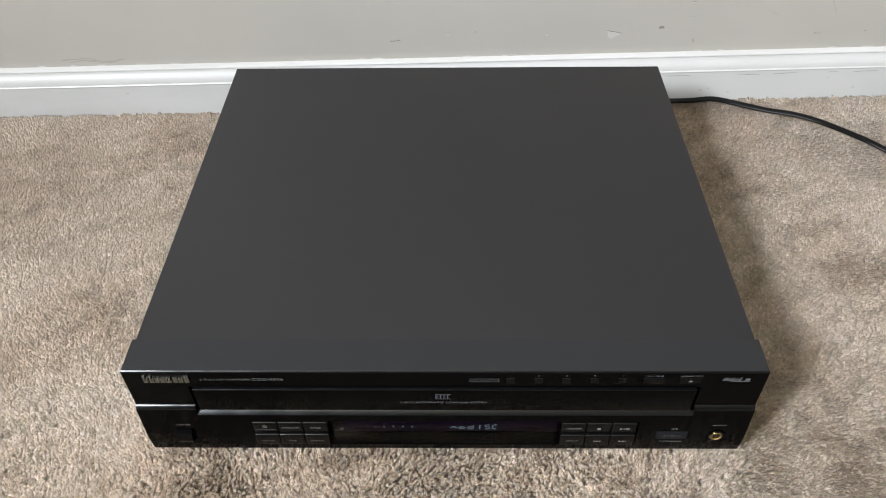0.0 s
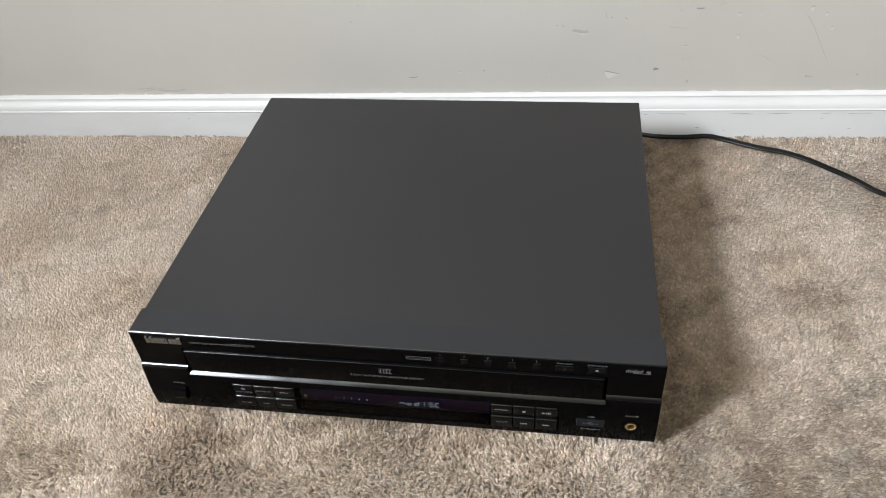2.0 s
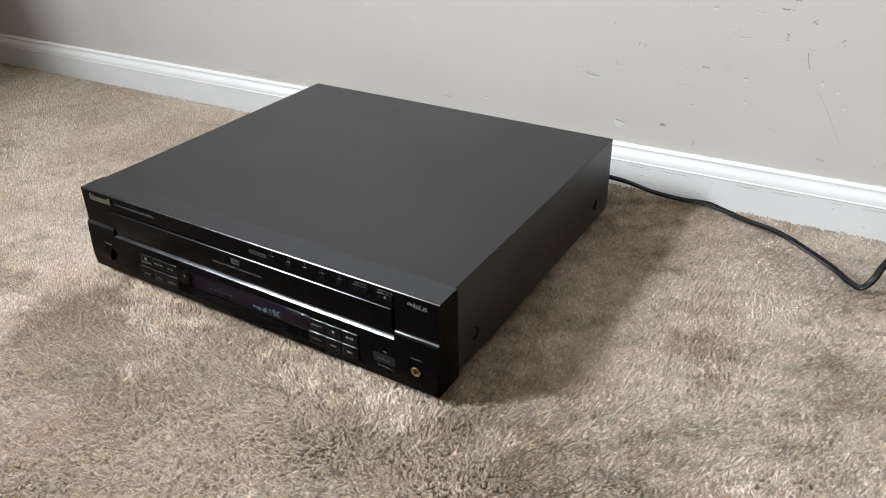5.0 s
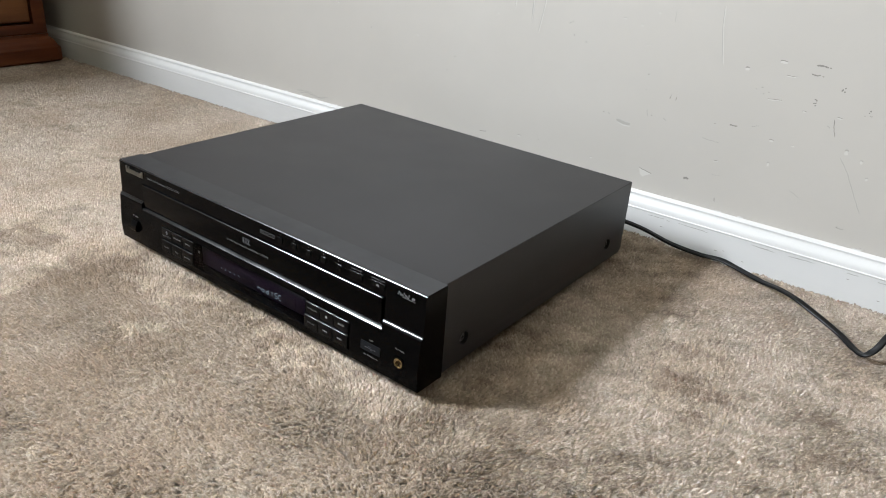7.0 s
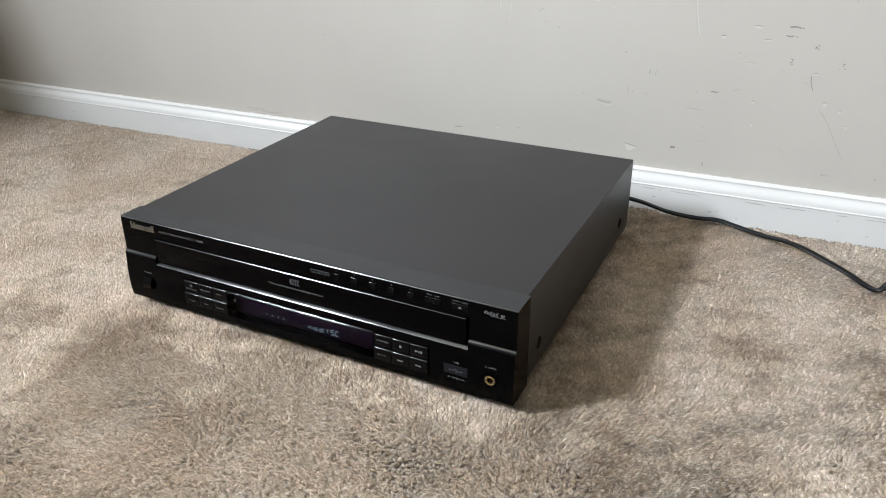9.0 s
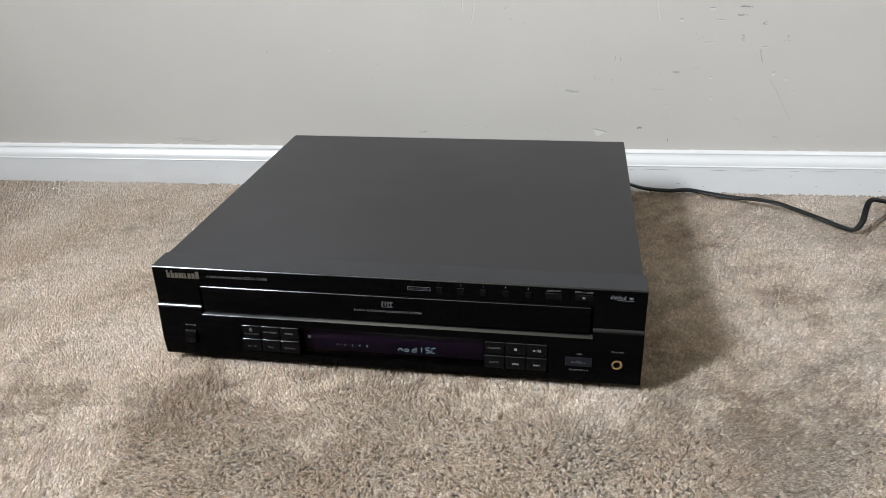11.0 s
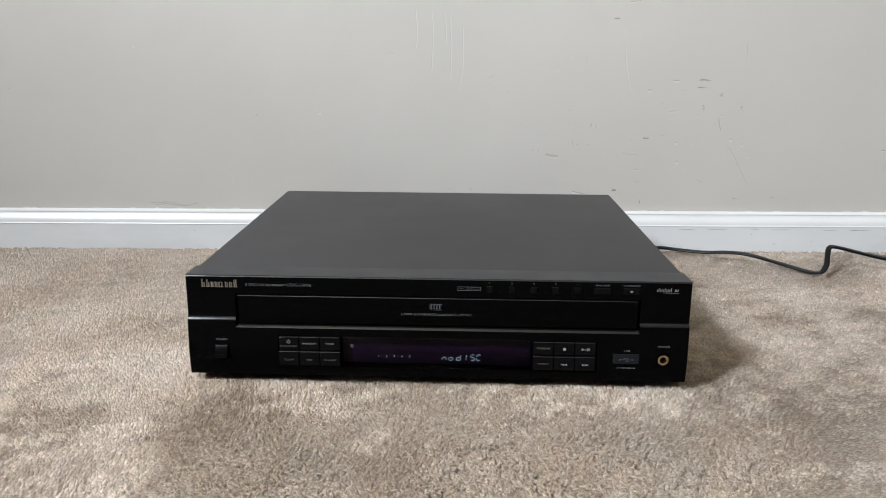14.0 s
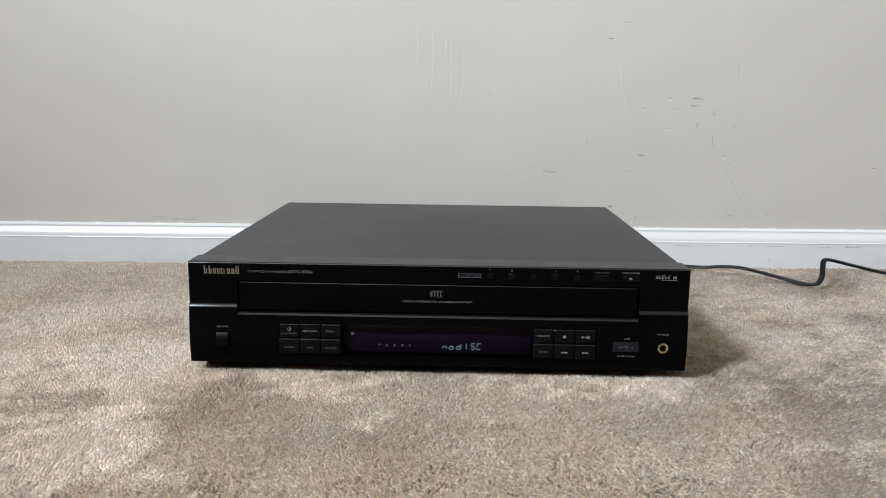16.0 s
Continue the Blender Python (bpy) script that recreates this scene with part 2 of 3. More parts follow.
def plate(points, y, thick=0.0001):
    """A flat outline of (x, z) on a plane that faces -y."""
    bm = bmesh.new()
    a = [bm.verts.new((x, y, z)) for x, z in points]
    b = [bm.verts.new((x, y + thick, z)) for x, z in points]
    n = len(points)
    bm.faces.new(a)
    bm.faces.new(b[::-1])
    for i in range(n):
        bm.faces.new((a[i], b[i], b[(i + 1) % n], a[(i + 1) % n]))
    bmesh.ops.recalc_face_normals(bm, faces=bm.faces)
    return bm


def bar(x0, x1, z0, z1, y, slant=0.0, thick=0.0001):
    return plate([(x0, z0), (x1, z0), (x1 + slant, z1), (x0 + slant, z1)], y, thick)


# ---- the room ----
CARPET_Z, TIP_Z = -0.0114, -0.006
X0, X1, Y0, H = WIN[0], 6.0, -6.6, 2.44      # west wall, east wall, south wall and height, in the room's frame


def structure(name, bm, mat, label, category, smooth=0):
    ob = part(name, bm, mat, smooth=smooth)
    ob.matrix_world = ROOM
    return tagged(ob, label, category, kind="structure")


def room():
    t = 0.12
    slab = box(X0 - t, X1 + t, Y0 - t, t, CARPET_Z - 0.05, CARPET_Z)
    beyond = [box(X0 - t, X1 + t, Y0 - t, -0.28 - 0.478, CARPET_Z, TIP_Z - 0.001), box(1.04, X1 + t, -0.758, t, CARPET_Z, TIP_Z - 0.001), box(0.63, 1.04, -0.758, -0.575, CARPET_Z, TIP_Z - 0.001)]
    floor = structure("floor", join(slab, *beyond), BACKING, "beige cut-pile wall-to-wall carpet on the floor", "floor")
    structure("ceiling", box(X0 - t, X1 + t, Y0 - t, t, H, H + 0.1), CEIL, "plain cream painted ceiling", "ceiling")
    north = structure("wall_north", box(X0 - t, X1 + t, 0, t, CARPET_Z, H), WALL, "warm grey painted wall with scuffs and scratches", "wall")
    structure("wall_south", box(X0 - t, X1 + t, Y0 - t, Y0, CARPET_Z, H), WALL, "plain warm grey painted wall", "wall")
    structure("wall_east", box(X1, X1 + t, Y0, 0, CARPET_Z, H), WALL, "plain warm grey painted wall", "wall")
    _, wy, wz, ww, wh = WIN
    west = join(box(X0 - t, X0, Y0, wy - ww / 2, CARPET_Z, H), box(X0 - t, X0, wy + ww / 2, 0, CARPET_Z, H),
                box(X0 - t, X0, wy - ww / 2, wy + ww / 2, CARPET_Z, wz - wh / 2), box(X0 - t, X0, wy - ww / 2, wy + ww / 2, wz + wh / 2, H))
    structure("wall_west", west, WALL, "plain warm grey painted wall with a window", "wall")
    # baseboard with a moulded top
    outline = [(0, -0.0145), (-0.0125, -0.0145), (-0.0125, 0.0288), (-0.0125, 0.0300), (-0.0129, 0.0306), (-0.0130, 0.0313), (-0.0127, 0.0320), (-0.0119, 0.0326), (-0.0117, 0.0345), (-0.0112, 0.0370), (-0.0101, 0.0395),
               (-0.0086, 0.0418), (-0.0073, 0.0438), (-0.0064, 0.0455), (-0.0061, 0.0470), (-0.0064, 0.0478), (-0.0062, 0.0488), (-0.0050, 0.0499), (-0.0028, 0.0508), (0, 0.0514)]
    structure("baseboard", prism(outline, X0, X1), TRIM, "white painted moulded baseboard along the wall", "baseboard", 30)
    return floor, north


FLOOR, NORTH = room()


def window():
    x, y, z, w, h = WIN
    f = 0.05
    rim = join(box(x - 0.1, x - 0.02, y - w / 2, y - w / 2 + f, z - h / 2, z + h / 2), box(x - 0.1, x - 0.02, y + w / 2 - f, y + w / 2, z - h / 2, z + h / 2),
               box(x - 0.1, x - 0.02, y - w / 2 + f, y + w / 2 - f, z - h / 2, z - h / 2 + f), box(x - 0.1, x - 0.02, y - w / 2 + f, y + w / 2 - f, z + h / 2 - f, z + h / 2))
    structure("window_1", rim, TRIM, "white painted window frame in the wall", "window")


window()


# ---- marks on the wall ----
def on_wall(bm, name, mat, label=""):
    return part(name, bm, mat, NORTH, label)


def stroke(points, width, y=-0.00012):
    """A thin tapering stroke through points (x, z) on the wall."""
    bm = bmesh.new()
    n = len(points)
    left, right = [], []
    for i, (x, z) in enumerate(points):
        ax, az = points[max(i - 1, 0)]
        bx, bz = points[min(i + 1, n - 1)]
        d = math.hypot(bx - ax, bz - az) or 1
        w = width * (0.25 if i in (0, n - 1) else 0.5 * random.uniform(0.7, 1.2))
        left.append(bm.verts.new((x - (bz - az) / d * w, y, z + (bx - ax) / d * w)))
        right.append(bm.verts.new((x + (bz - az) / d * w, y, z - (bx - ax) / d * w)))
    for i in range(n - 1):
        bm.faces.new((left[i], left[i + 1], right[i + 1], right[i]))
    bm.normal_update()
    bmesh.ops.reverse_faces(bm, faces=[f for f in bm.faces if f.normal.y > 0])
    return bm


def wobble(a, b, steps=6, amount=0.0006):
    return [(a[0] + (b[0] - a[0]) * k / steps + random.uniform(-amount, amount), a[1] + (b[1] - a[1]) * k / steps + random.uniform(-amount, amount)) for k in range(steps + 1)]


def blob(x, z, w, h, y=-0.00012, sides=9):
    pts = []
    for k in range(sides):
        a, r = 2 * math.pi * k / sides, random.uniform(0.65, 1.15)
        pts.append((x + w / 2 * r * math.cos(a), z + h / 2 * r * math.sin(a)))
    return plate(pts, y, 0.0001)


def dent(x, z, w, h):
    """A knock in the plaster, its relief painted: a pale lit hollow under a thin dark shade line."""
    on_wall(blob(x, z, w, h * 0.8, sides=11), "dent", SCRATCH_AND_LIGHT)
    rim = [(x - 0.52 * w + w * k / 6, z + 0.30 * h + 0.16 * h * math.sin(math.pi * k / 6)) for k in range(7)]
    on_wall(stroke(rim, max(0.22 * h, 0.0005), -0.0002), "dent_shade", SCUFF_AND_SHADE if w > 0.004 and h < 0.006 else SMUDGE_AND_SHADE)


def along(points, steps=5, amount=0.0004):
    line = []
    for p, q in zip(points, points[1:]):
        line += wobble((p[0] * 0.001, p[1] * 0.001), (q[0] * 0.001, q[1] * 0.001), steps, amount)[: None if q == points[-1] else -1]
    return line


def wall_marks():
    mm = 0.001
    for x, z, w, h in ((324, 241, 8.2, 4.0), (287, 227, 4.4, 5.1), (332, 152, 4.6, 3.8), (411, 157, 4.1, 7.3), (428, 150, 3.4, 5.1), (438, 133, 2.6, 4.1), (356, 151, 3.6, 2.0), (335, 124, 3.0, 6.3), (358, 192, 4.8, 2.0),
                       (154, 256, 3.0, 3.4), (131, 261, 4.1, 2.2), (173, 273, 3.0, 3.0), (114, 77, 3.2, 3.2), (1, 81, 5.1, 3.2)):
        dent(x * mm, z * mm, w * mm, h * mm)
    for x, z, w, h in ((-144, 278, 3.0, 3.0), (-188, 192, 4.0, 3.6), (-52, 242, 2.6, 3.0), (-446, 284, 3.4, 3.0), (637, 143, 4.5, 3.5), (520, 281, 2.6, 2.2), (-348, 218, 2.4, 2.0), (-156, 321, 2.6, 2.0), (165, 234, 2.4, 1.8)):
        dent(x * mm, z * mm, w * mm, h * mm)
    dark = (((358, 244), (364, 244), (370, 243), 1.8), ((355, 234), (360, 233), (364, 234), 1.4), ((389, 221), (390, 224), 1.6), ((365, 208), (368, 206), 1.2), ((364, 203), (368, 204), 1.1), ((206, 181), (205, 175), 0.8),
            ((213, 180), (212, 175), 0.8), ((282, 161), (287, 160), (291, 160.5), 1.5), ((242, 82), (244.5, 83.5), (248, 82.5), 2.6), ((284, 68), (285, 63), 1.1), ((390, 190), (392, 181), (395, 172), 0.8), ((229, 327), (233, 327), (237, 327), 1.4), ((-66, 74), (-54, 75), 1.0))
    for *line, w in dark:
        on_wall(stroke(along(line, 6), w * mm), "scuff", SCUFF_AND_SHADE)
    faint = (((179, 157), (181, 149), 1.0), ((128, 143), (131, 140), 1.3), ((366, 100), (377, 94), 0.7), ((406, 151), (417, 137), (429, 116), (442, 93), 0.7), ((385, 182), (388, 180), 0.8), ((254, 138), (265, 136.5), (275, 136), 0.8),
             ((424, 71), (432, 71), 1.2), ((422, 201), (425, 201), 1.4), ((417, 200), (419, 200), 1.2), ((201, 151), (205, 148), 1.2), ((420, 296), (422, 272), 0.6), ((193, 278), (193, 266), 0.5))
    for *line, w in faint:
        on_wall(stroke(along(line, 6), w * mm), "scuff", SMUDGE_AND_SHADE)
    for x, z in ((372, 243), (367, 233), (392, 225), (392, 221), (367, 201), (173, 200), (421, 204), (422, 206), (265, 158), (482, 73), (424, 71.5), (186, 151), (32, 83), (-119, 172), (-131, 151), (61, 247), (-629, 225), (-279, 190), (-242, 255), (57, 245), (65, 231), (83, 225), (122, 142)):
        on_wall(blob(x * mm, z * mm, random.uniform(1.4, 2.4) * mm, random.uniform(1.2, 2.0) * mm), "scuff", SCUFF_AND_SHADE)
    for x, z in ((308, 164), (310, 164.5), (312, 165.5), (314, 166), (283, 97), (280, 96), (276, 96), (302, 207), (308, 210), (311, 203), (316, 206), (454, 55), (450, 53), (458, 54), (173, 181), (162, 326)):
        on_wall(blob(x * mm, z * mm, random.uniform(1.2, 2.6) * mm, random.uniform(1.0, 1.6) * mm), "smudge", SMUDGE_AND_SHADE)
    # level scratches: a pale groove with shade painted along its upper lip
    for line in (((317, 198), (332, 199)), ((330, 227), (341, 227)), ((392, 192.5), (398, 192)), ((273, 113), (279, 113)), ((-88, 277), (-79, 277)), ((249, 348), (265, 350))):
        on_wall(stroke(along(line, 5, 0.0002), 0.0012), "scratch", SCRATCH_AND_LIGHT)
        on_wall(stroke(along([(x, z + 0.9) for x, z in line], 5, 0.0002), 0.0006, -0.0002), "scratch_shade", SCUFF_AND_SHADE)
    # long upright scratches, each a pale groove with a thin painted line of shade
    for line in (((248, 291), (250, 270), (254, 250), (259, 227)), ((-48, 336), (-46, 305), (-48, 285)), ((-25, 335), (-24, 294), (-26, 252)), ((-7, 333), (-5, 290)), ((0, 329), (2, 290), (1, 242)), ((18, 314), (19, 266), (13, 226))):
        on_wall(stroke(along(line, 6, 0.0002), 0.0013), "scratch", SCRATCH_AND_LIGHT)
        on_wall(stroke(along([(x - 1.0, z) for x, z in line], 6, 0.0002), 0.0006, -0.0002), "scratch_shade", SMUDGE_AND_SHADE)
    # a broad rub with a pale lower edge, and a torn chip of paint under painted edge shade
    on_wall(stroke(along(((141, 136), (147, 134.5), (153, 133.5), (160, 133.5)), 4, 0.0002), 0.0036), "smudge", SMUDGE_AND_SHADE)
    on_wall(stroke(along(((143, 133), (151, 130.6), (160, 130.5)), 4, 0.0002), 0.0010, -0.0002), "scratch", SCRATCH_AND_LIGHT)
    on_wall(plate([(0.183, 0.0805), (0.2005, 0.0765), (0.195, 0.074), (0.189, 0.070), (0.185, 0.073)], -0.00012, 0.0001), "paint_chip", SCRATCH_AND_LIGHT)
    on_wall(stroke(wobble((0.182, 0.0812), (0.201, 0.0768), 4, 0.0002), 0.0009, -0.0002), "scuff", SCUFF_AND_SHADE)
    # paint peeling along the top of the baseboard
    for line, w in ((((-445, 59), (-431, 61), (-410, 58), (-389, 57), (-372, 60)), 1.0), (((-438, 57), (-420, 59), (-400, 56), (-380, 56.5)), 0.8), (((-425, 62.5), (-415, 61), (-405, 60.5)), 0.8)):
        on_wall(stroke(along(line, 6, 0.0006), w * mm), "peeling_paint", SMUDGE_AND_SHADE)
    for k in range(26):
        x = random.uniform(-0.95, 0.7)
        on_wall(blob(x, 0.0522, random.uniform(0.006, 0.02), random.uniform(0.0008, 0.0022)), "caulk_bead", TRIM)


wall_marks()


def baseboard_marks():
    base = bpy.data.objects["baseboard"]
    for k in range(22):
        x, z, w = random.uniform(-0.9, 0.66), random.uniform(-0.002, 0.026), random.uniform(0.002, 0.006)
        part("scuff", blob(x, z, w, 0.0011, -0.01262), SMUDGE_AND_SHADE, base)
    for k in range(12):
        x, w = random.uniform(0.2, 0.6), random.uniform(0.01, 0.035)
        part("scuff", stroke(wobble((x, 0.0265), (x + w, 0.0265 + random.uniform(-0.001, 0.001)), 5, 0.0004), 0.0007, -0.01262), SMUDGE_AND_SHADE, base)


baseboard_marks()


# ---- wooden cabinet in the corner ----
def cabinet():
    top = new("wooden_cabinet")
    tagged(top, "reddish-brown wooden cabinet standing on the carpet in the corner", "cabinet")
    top.location = (-1.142, 0.398, TIP_Z)
    w, d, h = 0.86, 0.30, 0.74
    plinth = [(0, 0), (0.004, 0.004), (0.004, 0.03), (0.0, 0.034), (-0.002, 0.04), (-0.006, 0.047), (-0.012, 0.052), (-0.012, 0.058)]
    bm = bmesh.new()
    # a moulded plinth: rings of the footprint, drawn in as they rise
    rings = []
    for o, z in plinth:
        rings.append([bm.verts.new(p) for p in ((o, o, z), (o, -w - o, z), (-d, -w - o, z), (-d, o, z))])
    for a, b in zip(rings, rings[1:]):
        for k in range(4):
            bm.faces.new((a[k], a[(k + 1) % 4], b[(k + 1) % 4], b[k]))
    bm.faces.new(rings[0][::-1])
    bm.faces.new(rings[-1])
    bmesh.ops.recalc_face_normals(bm, faces=bm.faces)
    part("plinth", bm, CHERRY, top)
    doors = ((-0.421, -0.044), (-0.816, -0.439))
    part("body", carve(box(-d, -0.012, -w + 0.012, -0.012, 0.058, h, 0.003), [box(-0.04, 0.01, y0 - 0.005, y1 + 0.005, 0.079, h - 0.025) for y0, y1 in doors]), CHERRY, top)
    part("top", box(-d, 0.012, -w - 0.012, 0.012, h, h + 0.025, 0.006), CHERRY, top)
    for y0, y1 in doors:
        door = part("door", carve(box(-0.034, -0.013, y0, y1, 0.084, h - 0.03, 0.003), [box(-0.019, 0.02, y0 + 0.055, y1 - 0.055, 0.14, h - 0.085)]), HONEY, top, "honey-brown framed door")
        part("door_panel", box(-0.025, -0.016, y0 + 0.058, y1 - 0.058, 0.143, h - 0.088, 0.004), HONEY, door)
        side = y0 + 0.03 if y1 > -0.1 else y1 - 0.03
        part("handle", disc(0.012, 0.02, (-0.003, side, 0.42), "x", 20, bevel=0.003), STEEL, door, "round metal knob")


cabinet()


# ---- the disc changer ----
W2, TOPZ, BOTZ, BACK, SEAM = 0.22, 0.097, 0.006, 0.383, 0.028
LOW = -0.0060      # plane of the display window


def lowy(z):
    """How far the swelling lower front stands out at a height."""
    return float(np.interp(z, (0.006, 0.014, 0.024, 0.034, 0.045, 0.0552), (-0.0050, -0.0059, -0.0062, -0.0056, -0.0047, -0.0038)))


def digit(segments, x, z, w, h, y, parent, thick=0.00055, slant=0.1):
    """One figure of the display from its lit strokes; x, z: lower left corner."""
    m = h / 2
    strokes = {"a": ((0, h), (w, h)), "b": ((w, h), (w, m)), "c": ((w, m), (w, 0)), "d": ((0, 0), (w, 0)), "e": ((0, m), (0, 0)), "f": ((0, h), (0, m)), "g": ((0, m), (w, m)),
               "i": ((w / 2, h), (w / 2, m)), "j": ((w / 2, m), (w / 2, 0))}
    some = []
    for s in segments:
        (ax, az), (bx, bz) = strokes[s]
        ln = math.hypot(bx - ax, bz - az)
        ux, uz = (bx - ax) / ln, (bz - az) / ln
        g, t = 0.0006, thick / 2
        ax, az, bx, bz = ax + ux * g, az + uz * g, bx - ux * g, bz - uz * g
        pts = [(ax - uz * t, az + ux * t), (bx - uz * t, bz + ux * t), (bx + uz * t, bz - ux * t), (ax + uz * t, az - ux * t)]
        some.append(plate([(x + px + slant * pz, z + pz) for px, pz in pts], y))
    part("digit", join(*some), VFD, parent)


def arc(y, z, wide, high, low=24, steep=66, steps=9):
    """A convex round of (y, z) that climbs inwards; y, z: its centre; low, steep: degrees."""
    a, b = radians(low), radians(steep)
    turn = [a + (b - a) * k / steps for k in range(steps + 1)]
    reach = math.cos(a) - math.cos(b)
    return [(y - wide * (math.cos(t) - math.cos(b)) / reach, z + high * (math.sin(t) - math.sin(a)) / reach) for t in turn]


def fascia(top):
    swell = [(lowy(z), z) for z in (0.0065, 0.010, 0.014, 0.019, 0.024, 0.029, 0.034, 0.040, 0.046, 0.0535)]
    outline = [(SEAM, BOTZ), (-0.0044, BOTZ)] + swell + arc(-0.0010, 0.0566, 0.0028, 0.0030) + [(-0.0010, 0.0616)] + arc(0.0013, TOPZ - 0.0012, 0.0012, 0.0012, 31, 59) + [(SEAM, TOPZ)]
    body = prism(outline, -W2, W2)
    mouth = [(-0.0120, 0.0494), (-0.0048, 0.0494)] + arc(-0.0010, 0.0500, 0.0036, 0.0031, 41, 55) + [(0.016, 0.0531), (0.016, 0.0806), (-0.0120, 0.0806)]
    cut = [prism(mouth, -0.1773, 0.1773)]
    pocket = lambda x0, x1, z0, z1, deep=0.006: box(x0, x1, -0.02, LOW + deep, z0, z1)  # noqa: E731
    cut += [pocket(-0.1402, -0.0845, 0.0158, 0.0438), pocket(-0.0843, 0.0843, 0.0150, 0.0436, 0.017), pocket(0.0845, 0.1412, 0.0150, 0.0428), pocket(-0.1962, -0.1838, 0.0212, 0.0348, 0.008)]
    cut += [pocket(0.1552, 0.1782, 0.0228, 0.0322), disc(0.0068, 0.02, (0.199, -0.006, 0.0272), "y", 40)]
    cut += [box(x, x + 0.0064, -0.02, 0.004, 0.0847, 0.0913) for x in (0.0428, 0.0618, 0.0808, 0.0998, 0.1188)]
    cut += [box(x, x + 0.0152, -0.02, 0.004, 0.0849, 0.0913) for x in (0.1358, 0.1608)]
    me = carve(body, cut)
    ob = part("fascia", me, PLASTIC, top, "black satin plastic front with moulded ledge", 12)
    me.materials.append(LIT_MATT)
    me.materials.append(GLINT_EDGE)
    # top face gets the lit copy, ledges and edges the highlight copy
    for face in me.polygons:
        if face.normal.z > 0.9 and face.center.z > TOPZ - 0.001:
            face.material_index = 1
        elif 0.1 < face.normal.z < 0.99 and (0.048 < face.center.z < 0.062 or face.center.z > TOPZ - 0.0013):
            face.material_index = 2
    put = lambda s, x, z, h, w, y=-0.00008, mat=PRINT: lettering(s, x, y if y < -0.001 else -0.00028 - 0.0003 * (0.095 - z) / 0.01, z, h, mat, ob, width=w)  # noqa: E731
    put("5 DISC CD CHANGER", -0.150, 0.0890, 0.0019, 0.0345)
    put("CDC-5506", -0.1205, 0.0893, 0.0026, 0.0212)
    put("DISC SELECTOR", 0.028, 0.0884, 0.0014, 0.017, mat=DIMPRINT)
    rim = [(0.0182, 0.0382, 0.0898, 0.0901), (0.0182, 0.0382, 0.0866, 0.0869), (0.0182, 0.0185, 0.0869, 0.0898), (0.0379, 0.0382, 0.0869, 0.0898)]
    part("printed_frame", join(*[bar(*r, -0.0005) for r in rim]), DIMPRINT, ob)
    for k in range(5):
        lettering(str(k + 1), 0.046 + 0.019 * k, -0.0003, 0.0938, 0.0017, PRINT, ob, wide=1.2)
    put("DISC SKIP", 0.1434, 0.0932, 0.0015, 0.0115)
    put("OPEN/CLOSE", 0.1684, 0.0932, 0.0015, 0.0148)
    put("POWER", -0.190, 0.0392, 0.0016, 0.0098, lowy(0.0392) - 0.00012)
    put("USB", 0.1672, 0.0352, 0.0016, 0.0047, lowy(0.0352) - 0.00012)
    put("5V", 0.1610, 0.0192, 0.0016, 0.0034, lowy(0.0192) - 0.0002)
    put("500mA", 0.1712, 0.0192, 0.0016, 0.0082, lowy(0.0192) - 0.0002)
    part("printed_mark", join(bar(0.1636, 0.1664, 0.0196, 0.0198, lowy(0.0192) - 0.0002), *[bar(0.1636 + 0.001 * k, 0.1643 + 0.001 * k, 0.0188, 0.019, lowy(0.0192) - 0.0002) for k in range(3)]), PRINT, ob)
    put("PHONES", 0.199, 0.0394, 0.0015, 0.0098, lowy(0.0392) - 0.00012)
    # maker's badge: a row of raised blank silver shapes
    some = []
    for k, (x, w, h) in enumerate(((0, 3.7, 7.2), (4.3, 3.3, 6.9), (8.1, 3.0, 4.8), (11.7, 2.8, 4.8), (14.9, 5.2, 4.8), (20.6, 3.2, 4.8), (24.4, 3.2, 4.8), (28.2, 3.6, 6.9))):
        x0 = -0.2058 + x * 0.001
        lo, hi, wd = 0.0866, 0.0866 + h * 0.00095, w * 0.00078
        for a in (x0, x0 + wd * 0.62):
            some.append(bar(a + 0.0001, a + 0.0009, lo, hi if a == x0 or k == 7 else lo + 0.0042, -0.0015, 0, 0.0015))
        some += [bar(x0 - 0.0002, x0 + wd + 0.0001, lo, lo + 0.0005, -0.0014, 0, 0.0014), bar(x0 - 0.0002, x0 + wd * 0.5, hi - 0.0005, hi, -0.0014, 0, 0.0014)]
    part("badge", join(*some), SILVER, ob, "raised silver badge")
    # slanted pale mark over a thin rule
    some = [bar(0.190 + 0.0013 * k, 0.1904 + 0.0013 * k, 0.0884, 0.0884 + h, -0.0005, 0.0006) for k, h in enumerate((0.0022, 0.0036, 0.0024, 0.0022, 0.0024, 0.0036, 0.0024, 0.0022, 0.0022, 0.0036))]
    some += [bar(0.1901 + 0.0026 * k, 0.1912 + 0.0026 * k, 0.0884, 0.0888, -0.0005) for k in range(5)]
    some += [bar(0.1955, 0.209, 0.0872, 0.0875, -0.0005)] + [bar(0.2052 + 0.0011 * k, 0.2058 + 0.0011 * k, 0.0884, 0.0906, -0.0005, 0.0004) for k in range(3)]
    part("printed_mark", join(*some), PRINT, ob, "slanted pale printed mark")
    return ob


